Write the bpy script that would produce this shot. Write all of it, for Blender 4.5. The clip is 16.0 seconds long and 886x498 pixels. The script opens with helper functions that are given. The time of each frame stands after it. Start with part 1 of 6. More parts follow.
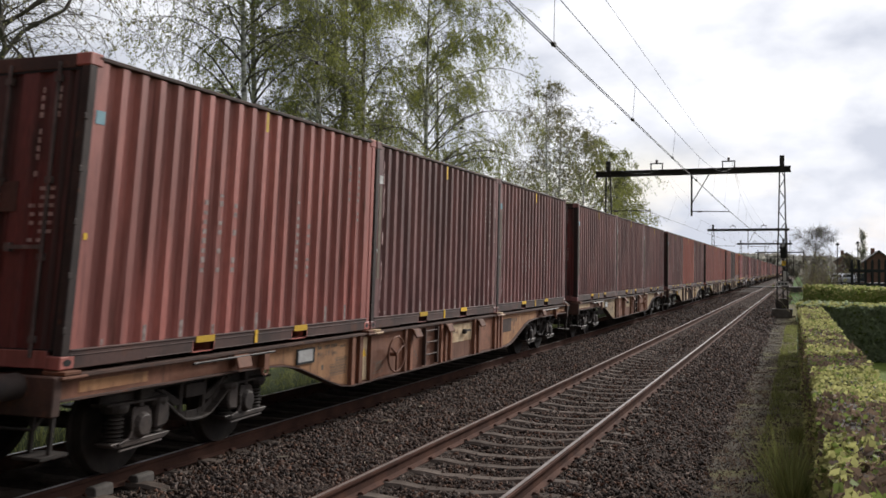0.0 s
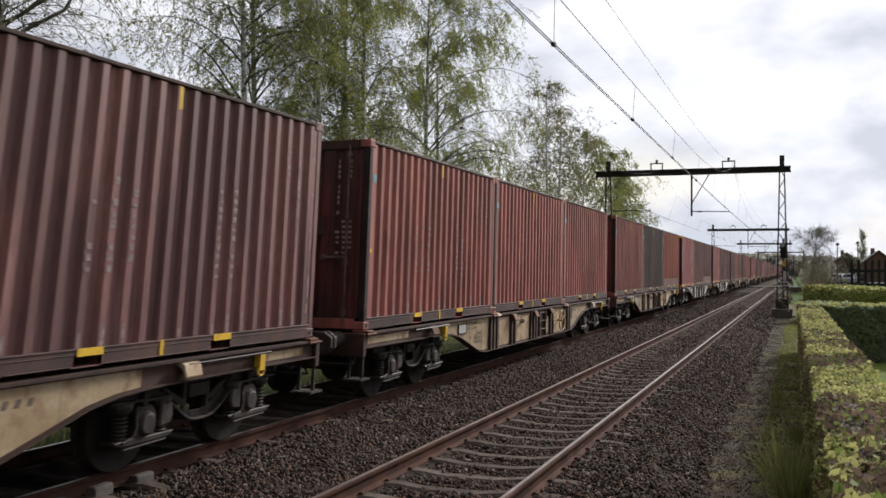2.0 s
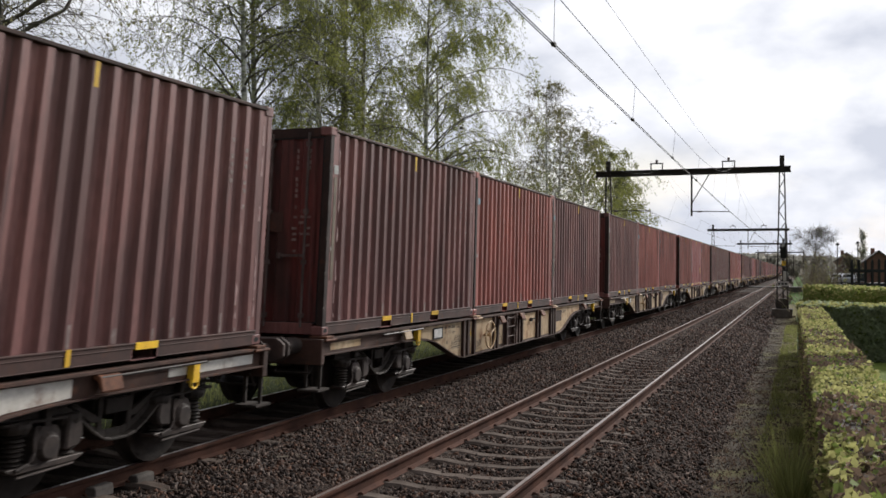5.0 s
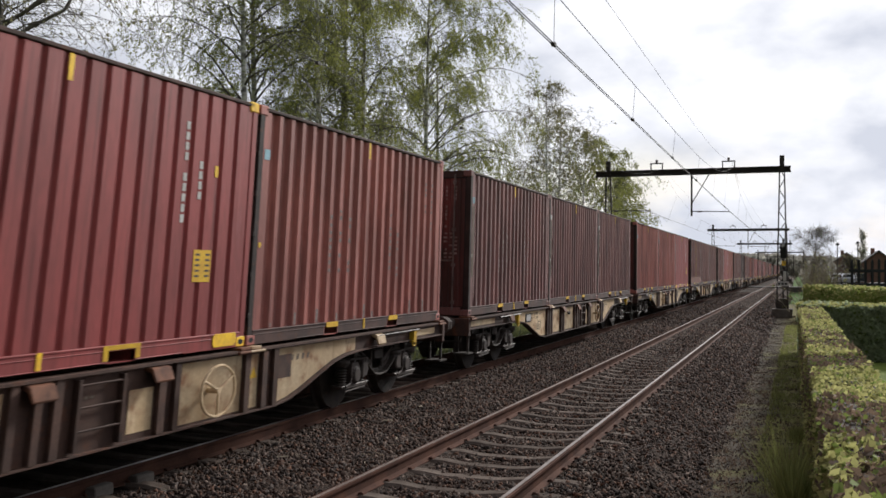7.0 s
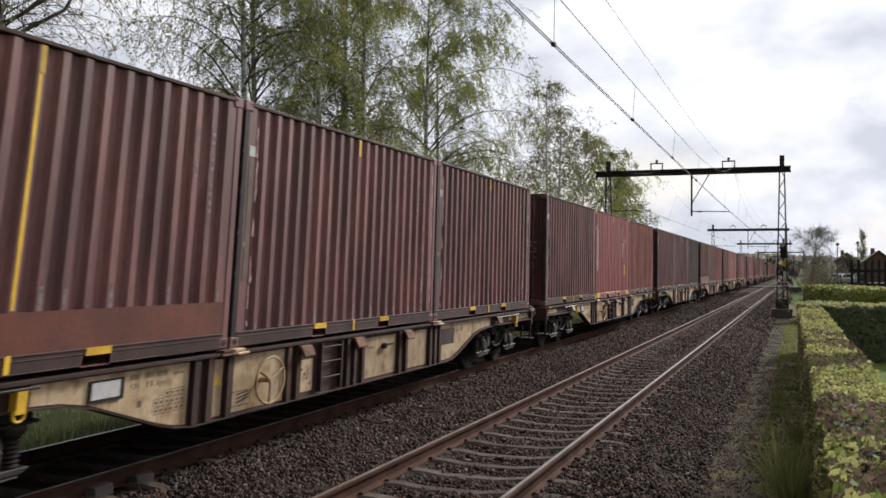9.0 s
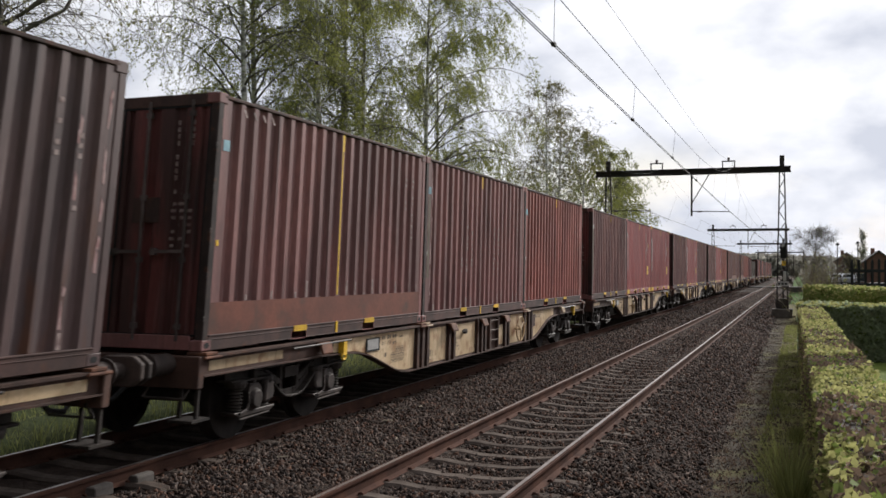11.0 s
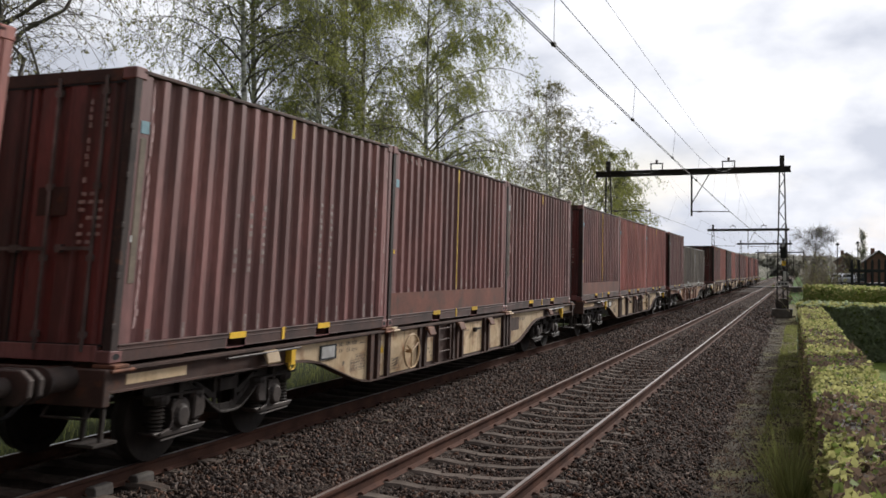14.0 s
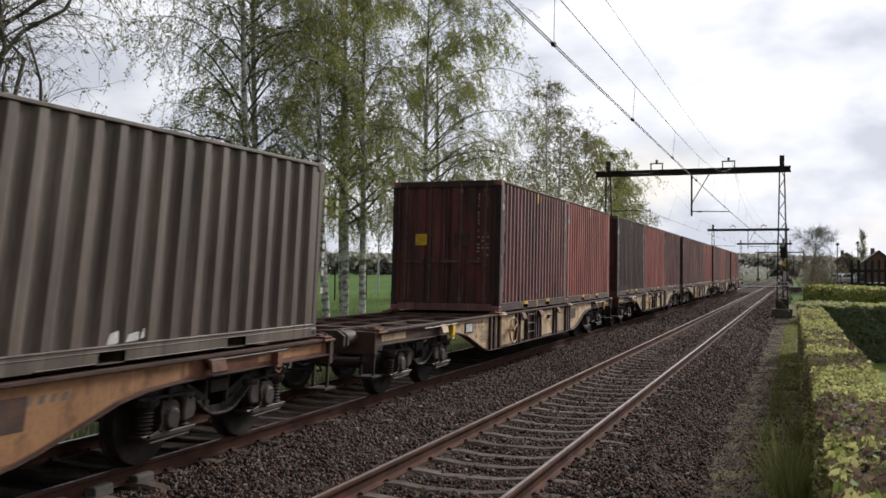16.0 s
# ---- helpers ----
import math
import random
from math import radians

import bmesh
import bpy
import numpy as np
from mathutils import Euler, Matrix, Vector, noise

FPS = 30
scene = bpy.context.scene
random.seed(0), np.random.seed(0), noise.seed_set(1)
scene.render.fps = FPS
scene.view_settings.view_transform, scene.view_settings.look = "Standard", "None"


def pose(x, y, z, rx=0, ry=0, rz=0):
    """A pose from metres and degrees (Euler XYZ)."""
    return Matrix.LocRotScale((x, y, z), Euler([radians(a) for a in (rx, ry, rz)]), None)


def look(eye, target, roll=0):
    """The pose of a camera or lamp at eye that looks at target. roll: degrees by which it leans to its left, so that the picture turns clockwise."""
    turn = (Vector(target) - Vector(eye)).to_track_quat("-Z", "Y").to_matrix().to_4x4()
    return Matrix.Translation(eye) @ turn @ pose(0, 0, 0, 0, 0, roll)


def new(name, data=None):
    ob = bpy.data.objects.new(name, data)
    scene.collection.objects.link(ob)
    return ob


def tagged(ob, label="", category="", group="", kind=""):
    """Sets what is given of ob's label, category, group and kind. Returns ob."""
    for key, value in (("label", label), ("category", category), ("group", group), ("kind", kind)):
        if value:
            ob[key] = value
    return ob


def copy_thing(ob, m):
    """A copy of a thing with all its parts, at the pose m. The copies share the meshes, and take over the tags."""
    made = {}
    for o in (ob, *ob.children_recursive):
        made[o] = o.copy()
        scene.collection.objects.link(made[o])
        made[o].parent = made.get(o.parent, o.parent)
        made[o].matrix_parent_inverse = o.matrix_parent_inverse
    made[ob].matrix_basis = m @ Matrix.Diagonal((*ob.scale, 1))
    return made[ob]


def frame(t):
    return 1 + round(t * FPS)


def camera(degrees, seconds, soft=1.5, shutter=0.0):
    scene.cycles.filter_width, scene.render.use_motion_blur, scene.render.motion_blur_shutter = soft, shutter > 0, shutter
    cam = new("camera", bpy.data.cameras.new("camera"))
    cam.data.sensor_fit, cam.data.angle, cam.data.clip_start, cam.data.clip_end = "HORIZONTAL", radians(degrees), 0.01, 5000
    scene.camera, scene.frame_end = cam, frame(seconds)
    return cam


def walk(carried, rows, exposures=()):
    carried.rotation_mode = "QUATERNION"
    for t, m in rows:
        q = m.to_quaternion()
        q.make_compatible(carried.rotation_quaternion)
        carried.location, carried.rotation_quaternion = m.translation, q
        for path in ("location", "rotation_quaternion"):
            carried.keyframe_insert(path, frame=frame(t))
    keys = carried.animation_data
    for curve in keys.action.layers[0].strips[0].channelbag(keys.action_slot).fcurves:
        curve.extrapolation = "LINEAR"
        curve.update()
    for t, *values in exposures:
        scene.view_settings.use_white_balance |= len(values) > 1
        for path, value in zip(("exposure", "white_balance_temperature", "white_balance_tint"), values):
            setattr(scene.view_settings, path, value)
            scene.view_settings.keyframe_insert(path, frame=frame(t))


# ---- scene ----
cam = camera(50.03, 16.0, 1.6, 0.675)
scene.cycles.rolling_shutter_type, scene.cycles.rolling_shutter_duration = "TOP", 0.06
EYE = Vector((0.0, 0.0, 1.957))
YAW, PITCH, ROLL = radians(20.473), radians(1.2456), 0.349
AIM = EYE + Vector((math.cos(YAW) * math.cos(PITCH), math.sin(YAW) * math.cos(PITCH), math.sin(PITCH)))
CAMERA_POSE = look(EYE, AIM, ROLL)
walk(cam, [(0.0, CAMERA_POSE), (16.0, CAMERA_POSE)], exposures=[(0.0, 0.0), (16.0, 0.0)])

# ---- plan, in metres: x along the line, y to the left, z above the rail heads ----
NEAR, FAR = 3.13, 6.96          # centre lines of the two tracks
GAUGE = 0.7535                  # half the distance between rail heads
PITCH_WAGON, FIRST = 19.74, 6.39
SPEED = 26.74

# ---- sky and sun ----
SUN_DIR = Vector((0.83, -0.25, 0.46)).normalized()
world = bpy.data.worlds.new("sky")
scene.world = world
world.use_nodes = True
wn, wl = world.node_tree.nodes, world.node_tree.links
wn.clear()
w_out, w_bg = wn.new("ShaderNodeOutputWorld"), wn.new("ShaderNodeBackground")
w_sky = wn.new("ShaderNodeTexSky")
w_sky.sky_type, w_sky.sun_disc = "NISHITA", False
w_sky.sun_elevation = math.asin(SUN_DIR.z)
w_sky.sun_rotation = math.atan2(SUN_DIR.x, SUN_DIR.y)
w_sky.dust_density, w_sky.air_density = 2.0, 1.0
w_co, w_map = wn.new("ShaderNodeTexCoord"), wn.new("ShaderNodeMapping")
w_map.inputs["Scale"].default_value = (1.0, 1.0, 1.9)
w_map.inputs["Location"].default_value = (0.35, 0.2, 0.0)
w_noise, w_fine = wn.new("ShaderNodeTexNoise"), wn.new("ShaderNodeTexNoise")
w_noise.inputs["Scale"].default_value, w_noise.inputs["Detail"].default_value = 3.2, 7.0
w_fine.inputs["Scale"].default_value, w_fine.inputs["Detail"].default_value = 5.2, 7.0
w_ramp, w_tone = wn.new("ShaderNodeValToRGB"), wn.new("ShaderNodeValToRGB")
w_ramp.color_ramp.elements[0].position, w_ramp.color_ramp.elements[1].position = 0.10, 0.42
w_tone.color_ramp.elements[0].position, w_tone.color_ramp.elements[1].position = 0.41, 0.585
w_tone.color_ramp.elements[0].color = (0.63, 0.66, 0.75, 1)
w_tone.color_ramp.elements[1].color = (0.99, 1.0, 1.05, 1)
w_mix = wn.new("ShaderNodeMix")
w_mix.data_type = "RGBA"
wl.new(w_co.outputs["Generated"], w_map.inputs["Vector"])
wl.new(w_map.outputs["Vector"], w_noise.inputs["Vector"])
wl.new(w_map.outputs["Vector"], w_fine.inputs["Vector"])
wl.new(w_noise.outputs["Fac"], w_ramp.inputs["Fac"])
wl.new(w_fine.outputs["Fac"], w_tone.inputs["Fac"])
wl.new(w_ramp.outputs["Color"], w_mix.inputs["Factor"])
wl.new(w_sky.outputs["Color"], w_mix.inputs["A"])
# the cloud layer is brighter round the veiled sun than opposite to it
w_dot, w_glow, w_mul = wn.new("ShaderNodeVectorMath"), wn.new("ShaderNodeMapRange"), wn.new("ShaderNodeVectorMath")
w_dot.operation, w_mul.operation = "DOT_PRODUCT", "SCALE"
w_dot.inputs[1].default_value = SUN_DIR
w_glow.interpolation_type = "SMOOTHSTEP"
w_glow.inputs["From Min"].default_value, w_glow.inputs["From Max"].default_value = -0.40, 0.95
w_glow.inputs["To Min"].default_value, w_glow.inputs["To Max"].default_value = 4.1, 13.0
wl.new(w_co.outputs["Generated"], w_dot.inputs[0])
wl.new(w_dot.outputs["Value"], w_glow.inputs["Value"])
wl.new(w_tone.outputs["Color"], w_mul.inputs[0])
wl.new(w_glow.outputs["Result"], w_mul.inputs["Scale"])
wl.new(w_mul.outputs["Vector"], w_mix.inputs["B"])
wl.new(w_mix.outputs["Result"], w_bg.inputs["Color"])
w_bg.inputs["Strength"].default_value = 0.085
wl.new(w_bg.outputs["Background"], w_out.inputs["Surface"])

sun_data = bpy.data.lights.new("sun", "SUN")
sun_data.energy, sun_data.angle, sun_data.color = 4.4, radians(11), (1.0, 0.97, 0.93)
sun = new("sun", sun_data)
sun.matrix_world = look(SUN_DIR * 300, (0, 0, 0))


# ---- materials ----
def material(name, color, second=None, rough=0.8, metal=0.0, scale=6.0, fine=60.0, bump=0.3, depth=0.01, stretch=(1, 1, 1), rust=0.0,
             rust_color=(0.11, 0.045, 0.025), spread=0.25, contrast=(0.35, 0.65), island=False, gloss_var=0.1, coord="Object", streak=0.0, across=None, spec=0.22, palette=None):
    """Two colours mixed by a coarse and a fine noise, an own shade for each object, rust or dirt patches, fine relief."""
    m = bpy.data.materials.new(name)
    m.use_nodes = True
    n, l = m.node_tree.nodes, m.node_tree.links
    b = n["Principled BSDF"]
    b.inputs["Metallic"].default_value = metal
    b.inputs["Specular IOR Level"].default_value = spec
    second = second or tuple(c * 0.6 for c in color)
    co, mp, info = n.new("ShaderNodeTexCoord"), n.new("ShaderNodeMapping"), n.new("ShaderNodeObjectInfo")
    mp.inputs["Scale"].default_value = stretch
    geo = n.new("ShaderNodeNewGeometry")
    rnd = geo.outputs["Random Per Island"] if island else info.outputs["Random"]
    mul = n.new("ShaderNodeMath")
    mul.operation = "MULTIPLY"
    mul.inputs[1].default_value = 37.0
    l.new(info.outputs["Random"], mul.inputs[0])
    l.new(mul.outputs[0], mp.inputs["Location"])
    l.new(co.outputs[coord], mp.inputs["Vector"])

    def noise_node(s, detail=5.0):
        t = n.new("ShaderNodeTexNoise")
        t.inputs["Scale"].default_value, t.inputs["Detail"].default_value = s, detail
        l.new(mp.outputs["Vector"], t.inputs["Vector"])
        return t

    def ramp(src, a, c):
        r = n.new("ShaderNodeMapRange")
        r.inputs["From Min"].default_value, r.inputs["From Max"].default_value = a, c
        l.new(src, r.inputs["Value"])
        return r.outputs["Result"]

    def mixed(fac, a, c, mode="MIX"):
        x = n.new("ShaderNodeMix")
        x.data_type, x.blend_type = "RGBA", mode
        for key, v in (("Factor", fac), ("A", a), ("B", c)):
            if isinstance(v, (tuple, float)):
                x.inputs[key].default_value = (*v, 1) if isinstance(v, tuple) else v
            else:
                l.new(v, x.inputs[key])
        return x.outputs["Result"]

    big, small = noise_node(scale), noise_node(fine, 3.0)
    share = ramp(big.outputs["Fac"], *contrast)
    if across:
        sep, grow, total = n.new("ShaderNodeSeparateXYZ"), n.new("ShaderNodeMapRange"), n.new("ShaderNodeMath")
        l.new(co.outputs[coord], sep.inputs[0])
        grow.inputs["From Min"].default_value, grow.inputs["From Max"].default_value = across
        grow.inputs["To Min"].default_value, grow.inputs["To Max"].default_value = -0.55, 0.75
        l.new(sep.outputs["Y"], grow.inputs["Value"])
        l.new(share, total.inputs[0])
        l.new(grow.outputs["Result"], total.inputs[1])
        total.use_clamp = True
        share = total.outputs[0]
    base = mixed(share, color, second)
    if palette:
        pr = n.new("ShaderNodeValToRGB")
        pr.color_ramp.interpolation = "CONSTANT"
        for k, tone in enumerate(palette):
            el = pr.color_ramp.elements[k] if k < 2 else pr.color_ramp.elements.new(k / len(palette))
            el.position, el.color = k / len(palette), (*tone, 1)
        l.new(rnd, pr.inputs["Fac"])
        base = mixed(0.75, base, pr.outputs["Color"])
    grain = ramp(small.outputs["Fac"], 0.3, 0.7)
    base = mixed(mixed(grain, (0.0, 0.0, 0.0), (0.35, 0.35, 0.35)), base, tuple(c * 0.55 for c in second))
    if streak:
        sm = n.new("ShaderNodeMapping")
        sm.inputs["Scale"].default_value = (14.0, 14.0, 0.55)
        l.new(mul.outputs[0], sm.inputs["Location"])
        l.new(co.outputs[coord], sm.inputs["Vector"])
        st = n.new("ShaderNodeTexNoise")
        st.inputs["Scale"].default_value, st.inputs["Detail"].default_value = 1.0, 6.0
        l.new(sm.outputs["Vector"], st.inputs["Vector"])
        pale = tuple(0.35 * streak + c * (1 - 0.35 * streak) * 1.1 for c in color)
        base = mixed(ramp(st.outputs["Fac"], 0.62, 0.88), base, pale)
        base = mixed(ramp(st.outputs["Fac"], 0.42, 0.25), base, tuple(c * 0.5 for c in second))
    if rust:
        rn = noise_node(scale * 2.3, 6.0)
        base = mixed(ramp(rn.outputs["Fac"], 0.70 - rust * 0.3, 0.88 - rust * 0.25), base, rust_color)
    shade = n.new("ShaderNodeMapRange")
    shade.inputs["To Min"].default_value, shade.inputs["To Max"].default_value = 1 - spread, 1 + spread
    l.new(rnd, shade.inputs["Value"])
    hsv = n.new("ShaderNodeHueSaturation")
    l.new(shade.outputs["Result"], hsv.inputs["Value"])
    l.new(base, hsv.inputs["Color"])
    l.new(hsv.outputs["Color"], b.inputs["Base Color"])
    rr = n.new("ShaderNodeMapRange")
    rr.inputs["To Min"].default_value, rr.inputs["To Max"].default_value = rough - gloss_var, min(1.0, rough + gloss_var)
    l.new(big.outputs["Fac"], rr.inputs["Value"])
    l.new(rr.outputs["Result"], b.inputs["Roughness"])
    if bump:
        bp = n.new("ShaderNodeBump")
        bp.inputs["Strength"].default_value, bp.inputs["Distance"].default_value = bump, depth
        l.new(small.outputs["Fac"], bp.inputs["Height"])
        l.new(bp.outputs["Normal"], b.inputs["Normal"])
    return m


def leaf_material(name, color, second, back=0.45, rough=0.75, spec=0.22):
    m = material(name, color, second, rough=rough, spec=spec, scale=0.6, fine=9.0, bump=0, spread=0.3, island=True)
    n, l = m.node_tree.nodes, m.node_tree.links
    b = n["Principled BSDF"]
    tr, add = n.new("ShaderNodeBsdfTranslucent"), n.new("ShaderNodeMixShader")
    l.new(b.inputs["Base Color"].links[0].from_socket, tr.inputs["Color"])
    add.inputs[0].default_value = back
    l.new(b.outputs[0], add.inputs[1])
    l.new(tr.outputs[0], add.inputs[2])
    l.new(add.outputs[0], n["Material Output"].inputs["Surface"])
    return m


PAINT = dict(rough=0.56, scale=1.3, fine=22.0, bump=0.12, depth=0.006, stretch=(1.6, 1.6, 0.35), spec=0.24, spread=0.10, streak=0.30, contrast=(0.40, 0.58))
M = {
    "salmon": material("faded_red_paint", (0.445, 0.150, 0.121), (0.270, 0.096, 0.079), rust=0.25, **PAINT),
    "brown": material("weathered_brown_paint", (0.278, 0.124, 0.112), (0.154, 0.075, 0.069), rust=0.22, rust_color=(0.215, 0.070, 0.062), **PAINT),
    "rustpanel": material("rusted_lower_panel", (0.205, 0.068, 0.042), (0.125, 0.050, 0.036), rough=0.75, scale=1.4, fine=24, bump=0.15, rust=0.55, rust_color=(0.085, 0.045, 0.034), spread=0.12),
    "dark": material("dark_brown_paint", (0.118, 0.072, 0.067), (0.082, 0.054, 0.052), rust=0.35, **PAINT),
    "red": material("fresh_red_paint", (0.315, 0.062, 0.058), (0.235, 0.050, 0.047), rust=0.08, **PAINT),
    "orange": material("orange_red_paint", (0.43, 0.125, 0.085), (0.32, 0.098, 0.070), rust=0.15, **PAINT),
    "grey": material("grey_green_paint", (0.160, 0.122, 0.096), (0.098, 0.074, 0.059), rust=0.15, **PAINT),
    # Darkened for the shade of ends facing off the sun, besides grime and rust.
    "doors": material("shaded_grimy_door_paint", (0.160, 0.045, 0.041), (0.066, 0.032, 0.029), rust=0.42, rust_color=(0.038, 0.027, 0.025), **PAINT),
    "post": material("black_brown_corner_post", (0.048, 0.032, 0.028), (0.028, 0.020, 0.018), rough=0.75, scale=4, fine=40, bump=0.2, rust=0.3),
    "khaki": material("khaki_strip", (0.165, 0.128, 0.092), (0.115, 0.090, 0.066), rough=0.7, scale=6, fine=50, bump=0.05),
    "scrape": material("scraped_pinkish_primer", (0.52, 0.37, 0.35), (0.34, 0.18, 0.17), rough=0.7, scale=12, fine=70, bump=0.0),
    "zinc": material("dull_galvanised_rod", (0.155, 0.120, 0.112), (0.080, 0.062, 0.058), rough=0.6, metal=0.2, scale=5, fine=50, bump=0.1),
    "yellow": material("yellow_marking", (0.84, 0.53, 0.03), (0.66, 0.38, 0.04), rough=0.6, scale=9, fine=60, bump=0.05, rust=0.18),
    "white": material("white_marking", (0.55, 0.54, 0.52), (0.40, 0.38, 0.36), rough=0.6, scale=9, fine=80, bump=0.0, rust=0.2),
    "pale": material("worn_lettering", (0.38, 0.30, 0.275), (0.20, 0.13, 0.12), rough=0.7, scale=14, fine=80, bump=0.0, rust=0.4),
    "blue": material("blue_sticker", (0.25, 0.42, 0.48), (0.2, 0.34, 0.4), rough=0.6, scale=9, fine=80, bump=0.0),
    "cream": material("cream_wagon_paint", (0.60, 0.46, 0.295), (0.46, 0.32, 0.180), rough=0.6, scale=2.2, fine=30, bump=0.1, rust=0.62, rust_color=(0.24, 0.115, 0.055), streak=0.12),
    "whitewagon": material("white_wagon_paint", (0.66, 0.64, 0.60), (0.50, 0.47, 0.42), rough=0.6, scale=2.2, fine=30, bump=0.1, rust=0.4, rust_color=(0.16, 0.09, 0.06)),
    "rusty": material("orange_rusted_paint", (0.265, 0.112, 0.064), (0.180, 0.078, 0.046), rough=0.7, scale=2.2, fine=30, bump=0.1, rust=0.5, rust_color=(0.13, 0.06, 0.035), streak=0.1),
    "ochre": material("ochre_orange_wagon_paint", (0.46, 0.24, 0.11), (0.33, 0.16, 0.075), rough=0.65, scale=2.2, fine=30, bump=0.1, rust=0.5, rust_color=(0.14, 0.07, 0.04), streak=0.1),
    "steel": material("brown_frame_steel", (0.092, 0.050, 0.037), (0.050, 0.030, 0.024), rough=0.75, scale=3, fine=40, bump=0.2, rust=0.4),
    "bogie": material("grimy_bogie_steel", (0.055, 0.043, 0.036), (0.026, 0.021, 0.018), rough=0.75, scale=5, fine=50, bump=0.3, rust=0.15, rust_color=(0.06, 0.035, 0.025)),
    "boxes": material("grey_fittings", (0.085, 0.074, 0.068), (0.05, 0.042, 0.038), rough=0.6, metal=0.3, scale=6, fine=50, bump=0.15),
    "axle": material("dark_axle_box", (0.080, 0.061, 0.052), (0.036, 0.028, 0.025), rough=0.6, metal=0.1, scale=6, fine=50, bump=0.15),
    "toprail": material("rusted_top_rail", (0.085, 0.045, 0.036), (0.045, 0.030, 0.027), rough=0.8, scale=2.5, fine=30, bump=0.15, rust=0.4),
    "sill": material("grimy_bottom_rail", (0.100, 0.052, 0.043), (0.055, 0.035, 0.031), rough=0.75, scale=2.0, fine=30, bump=0.15, rust=0.4, spread=0.15),
    "rust": material("rust_brown_bracket", (0.21, 0.085, 0.045), (0.10, 0.048, 0.032), rough=0.8, scale=7, fine=50, bump=0.2),
    "ink": material("faded_dark_lettering", (0.10, 0.08, 0.065), (0.15, 0.115, 0.08), rough=0.7, scale=20, fine=90, bump=0.0),
    "tread": material("worn_wheel_tread", (0.22, 0.20, 0.19), (0.12, 0.10, 0.09), rough=0.4, metal=0.8, scale=5, fine=50, bump=0.05),
    "buffer": material("buffer_steel", (0.090, 0.066, 0.056), (0.05, 0.04, 0.036), rough=0.72, metal=0.1, scale=5, fine=50, bump=0.1),
    "seal": material("black_rubber", (0.02, 0.02, 0.02), (0.012, 0.012, 0.012), rough=0.7),
    "railside": material("rusty_rail", (0.112, 0.056, 0.040), (0.066, 0.036, 0.028), rough=0.85, scale=3, fine=45, bump=0.25, spread=0.05, spec=0.04),
    "railtop": material("polished_rail_head", (0.46, 0.42, 0.39), (0.30, 0.26, 0.23), rough=0.36, metal=0.9, scale=3, fine=30, bump=0.0, spread=0.02),
    "sleeper": material("weathered_sleeper_concrete", (0.140, 0.112, 0.094), (0.080, 0.062, 0.052), rough=0.9, scale=6, fine=50, bump=0.5, spread=0.25, spec=0.04),
    "ballast": material("brown_ballast_bed", (0.066, 0.048, 0.039), (0.038, 0.028, 0.023), rough=0.95, scale=5, fine=26, bump=1.0, depth=0.05, spread=0.02, spec=0.04),
    "stone": material("ballast_stone", (0.064, 0.047, 0.039), (0.034, 0.026, 0.023), rough=0.9, scale=1.5, fine=40, bump=0.2, spread=0.35, island=True, spec=0.06,
                      palette=((0.128, 0.083, 0.062), (0.037, 0.028, 0.024), (0.235, 0.178, 0.148), (0.094, 0.079, 0.072), (0.132, 0.070, 0.047), (0.028, 0.022, 0.020), (0.100, 0.074, 0.062), (0.066, 0.047, 0.039))),
    "path": material("cinder_path_with_moss", (0.082, 0.069, 0.063), (0.190, 0.180, 0.070), rough=0.95, scale=1.8, fine=34, bump=0.8, depth=0.03, across=(0.80, -0.25), rust=0.45, rust_color=(0.105, 0.060, 0.038), spec=0.04),
    "road": material("grey_road_surface", (0.11, 0.105, 0.10), (0.085, 0.08, 0.078), rough=0.95, scale=1.3, fine=30, bump=0.4, depth=0.02, spec=0.04),
    "scrub": material("rough_trackside_weeds", (0.042, 0.052, 0.020), (0.030, 0.034, 0.015), rough=0.95, scale=0.8, fine=9, bump=0.8, depth=0.1, spec=0.04),
    "field": material("meadow_grass", (0.085, 0.150, 0.030), (0.060, 0.110, 0.026), rough=0.9, scale=0.12, fine=6, bump=0.6, depth=0.08, spread=0.02, spec=0.04),
    "lawn": material("mown_lawn", (0.165, 0.205, 0.048), (0.120, 0.155, 0.038), rough=0.9, scale=0.8, fine=25, bump=0.5, depth=0.03, spec=0.04),
    "mast": material("weathered_mast_steel", (0.050, 0.042, 0.038), (0.035, 0.030, 0.028), rough=0.75, scale=4, fine=40, bump=0.15),
    "concrete": material("old_concrete", (0.17, 0.15, 0.135), (0.10, 0.088, 0.078), rough=0.95, scale=3, fine=40, bump=0.3),
    "cane_pale": material("pale_dry_stems", (0.50, 0.43, 0.32), (0.36, 0.30, 0.22), rough=0.85, bump=0),
    "wire": material("copper_wire", (0.05, 0.046, 0.044), (0.035, 0.033, 0.03), rough=0.7, bump=0),
    "ceramic": material("insulator_ceramic", (0.10, 0.07, 0.06), (0.07, 0.05, 0.045), rough=0.3, bump=0),
}


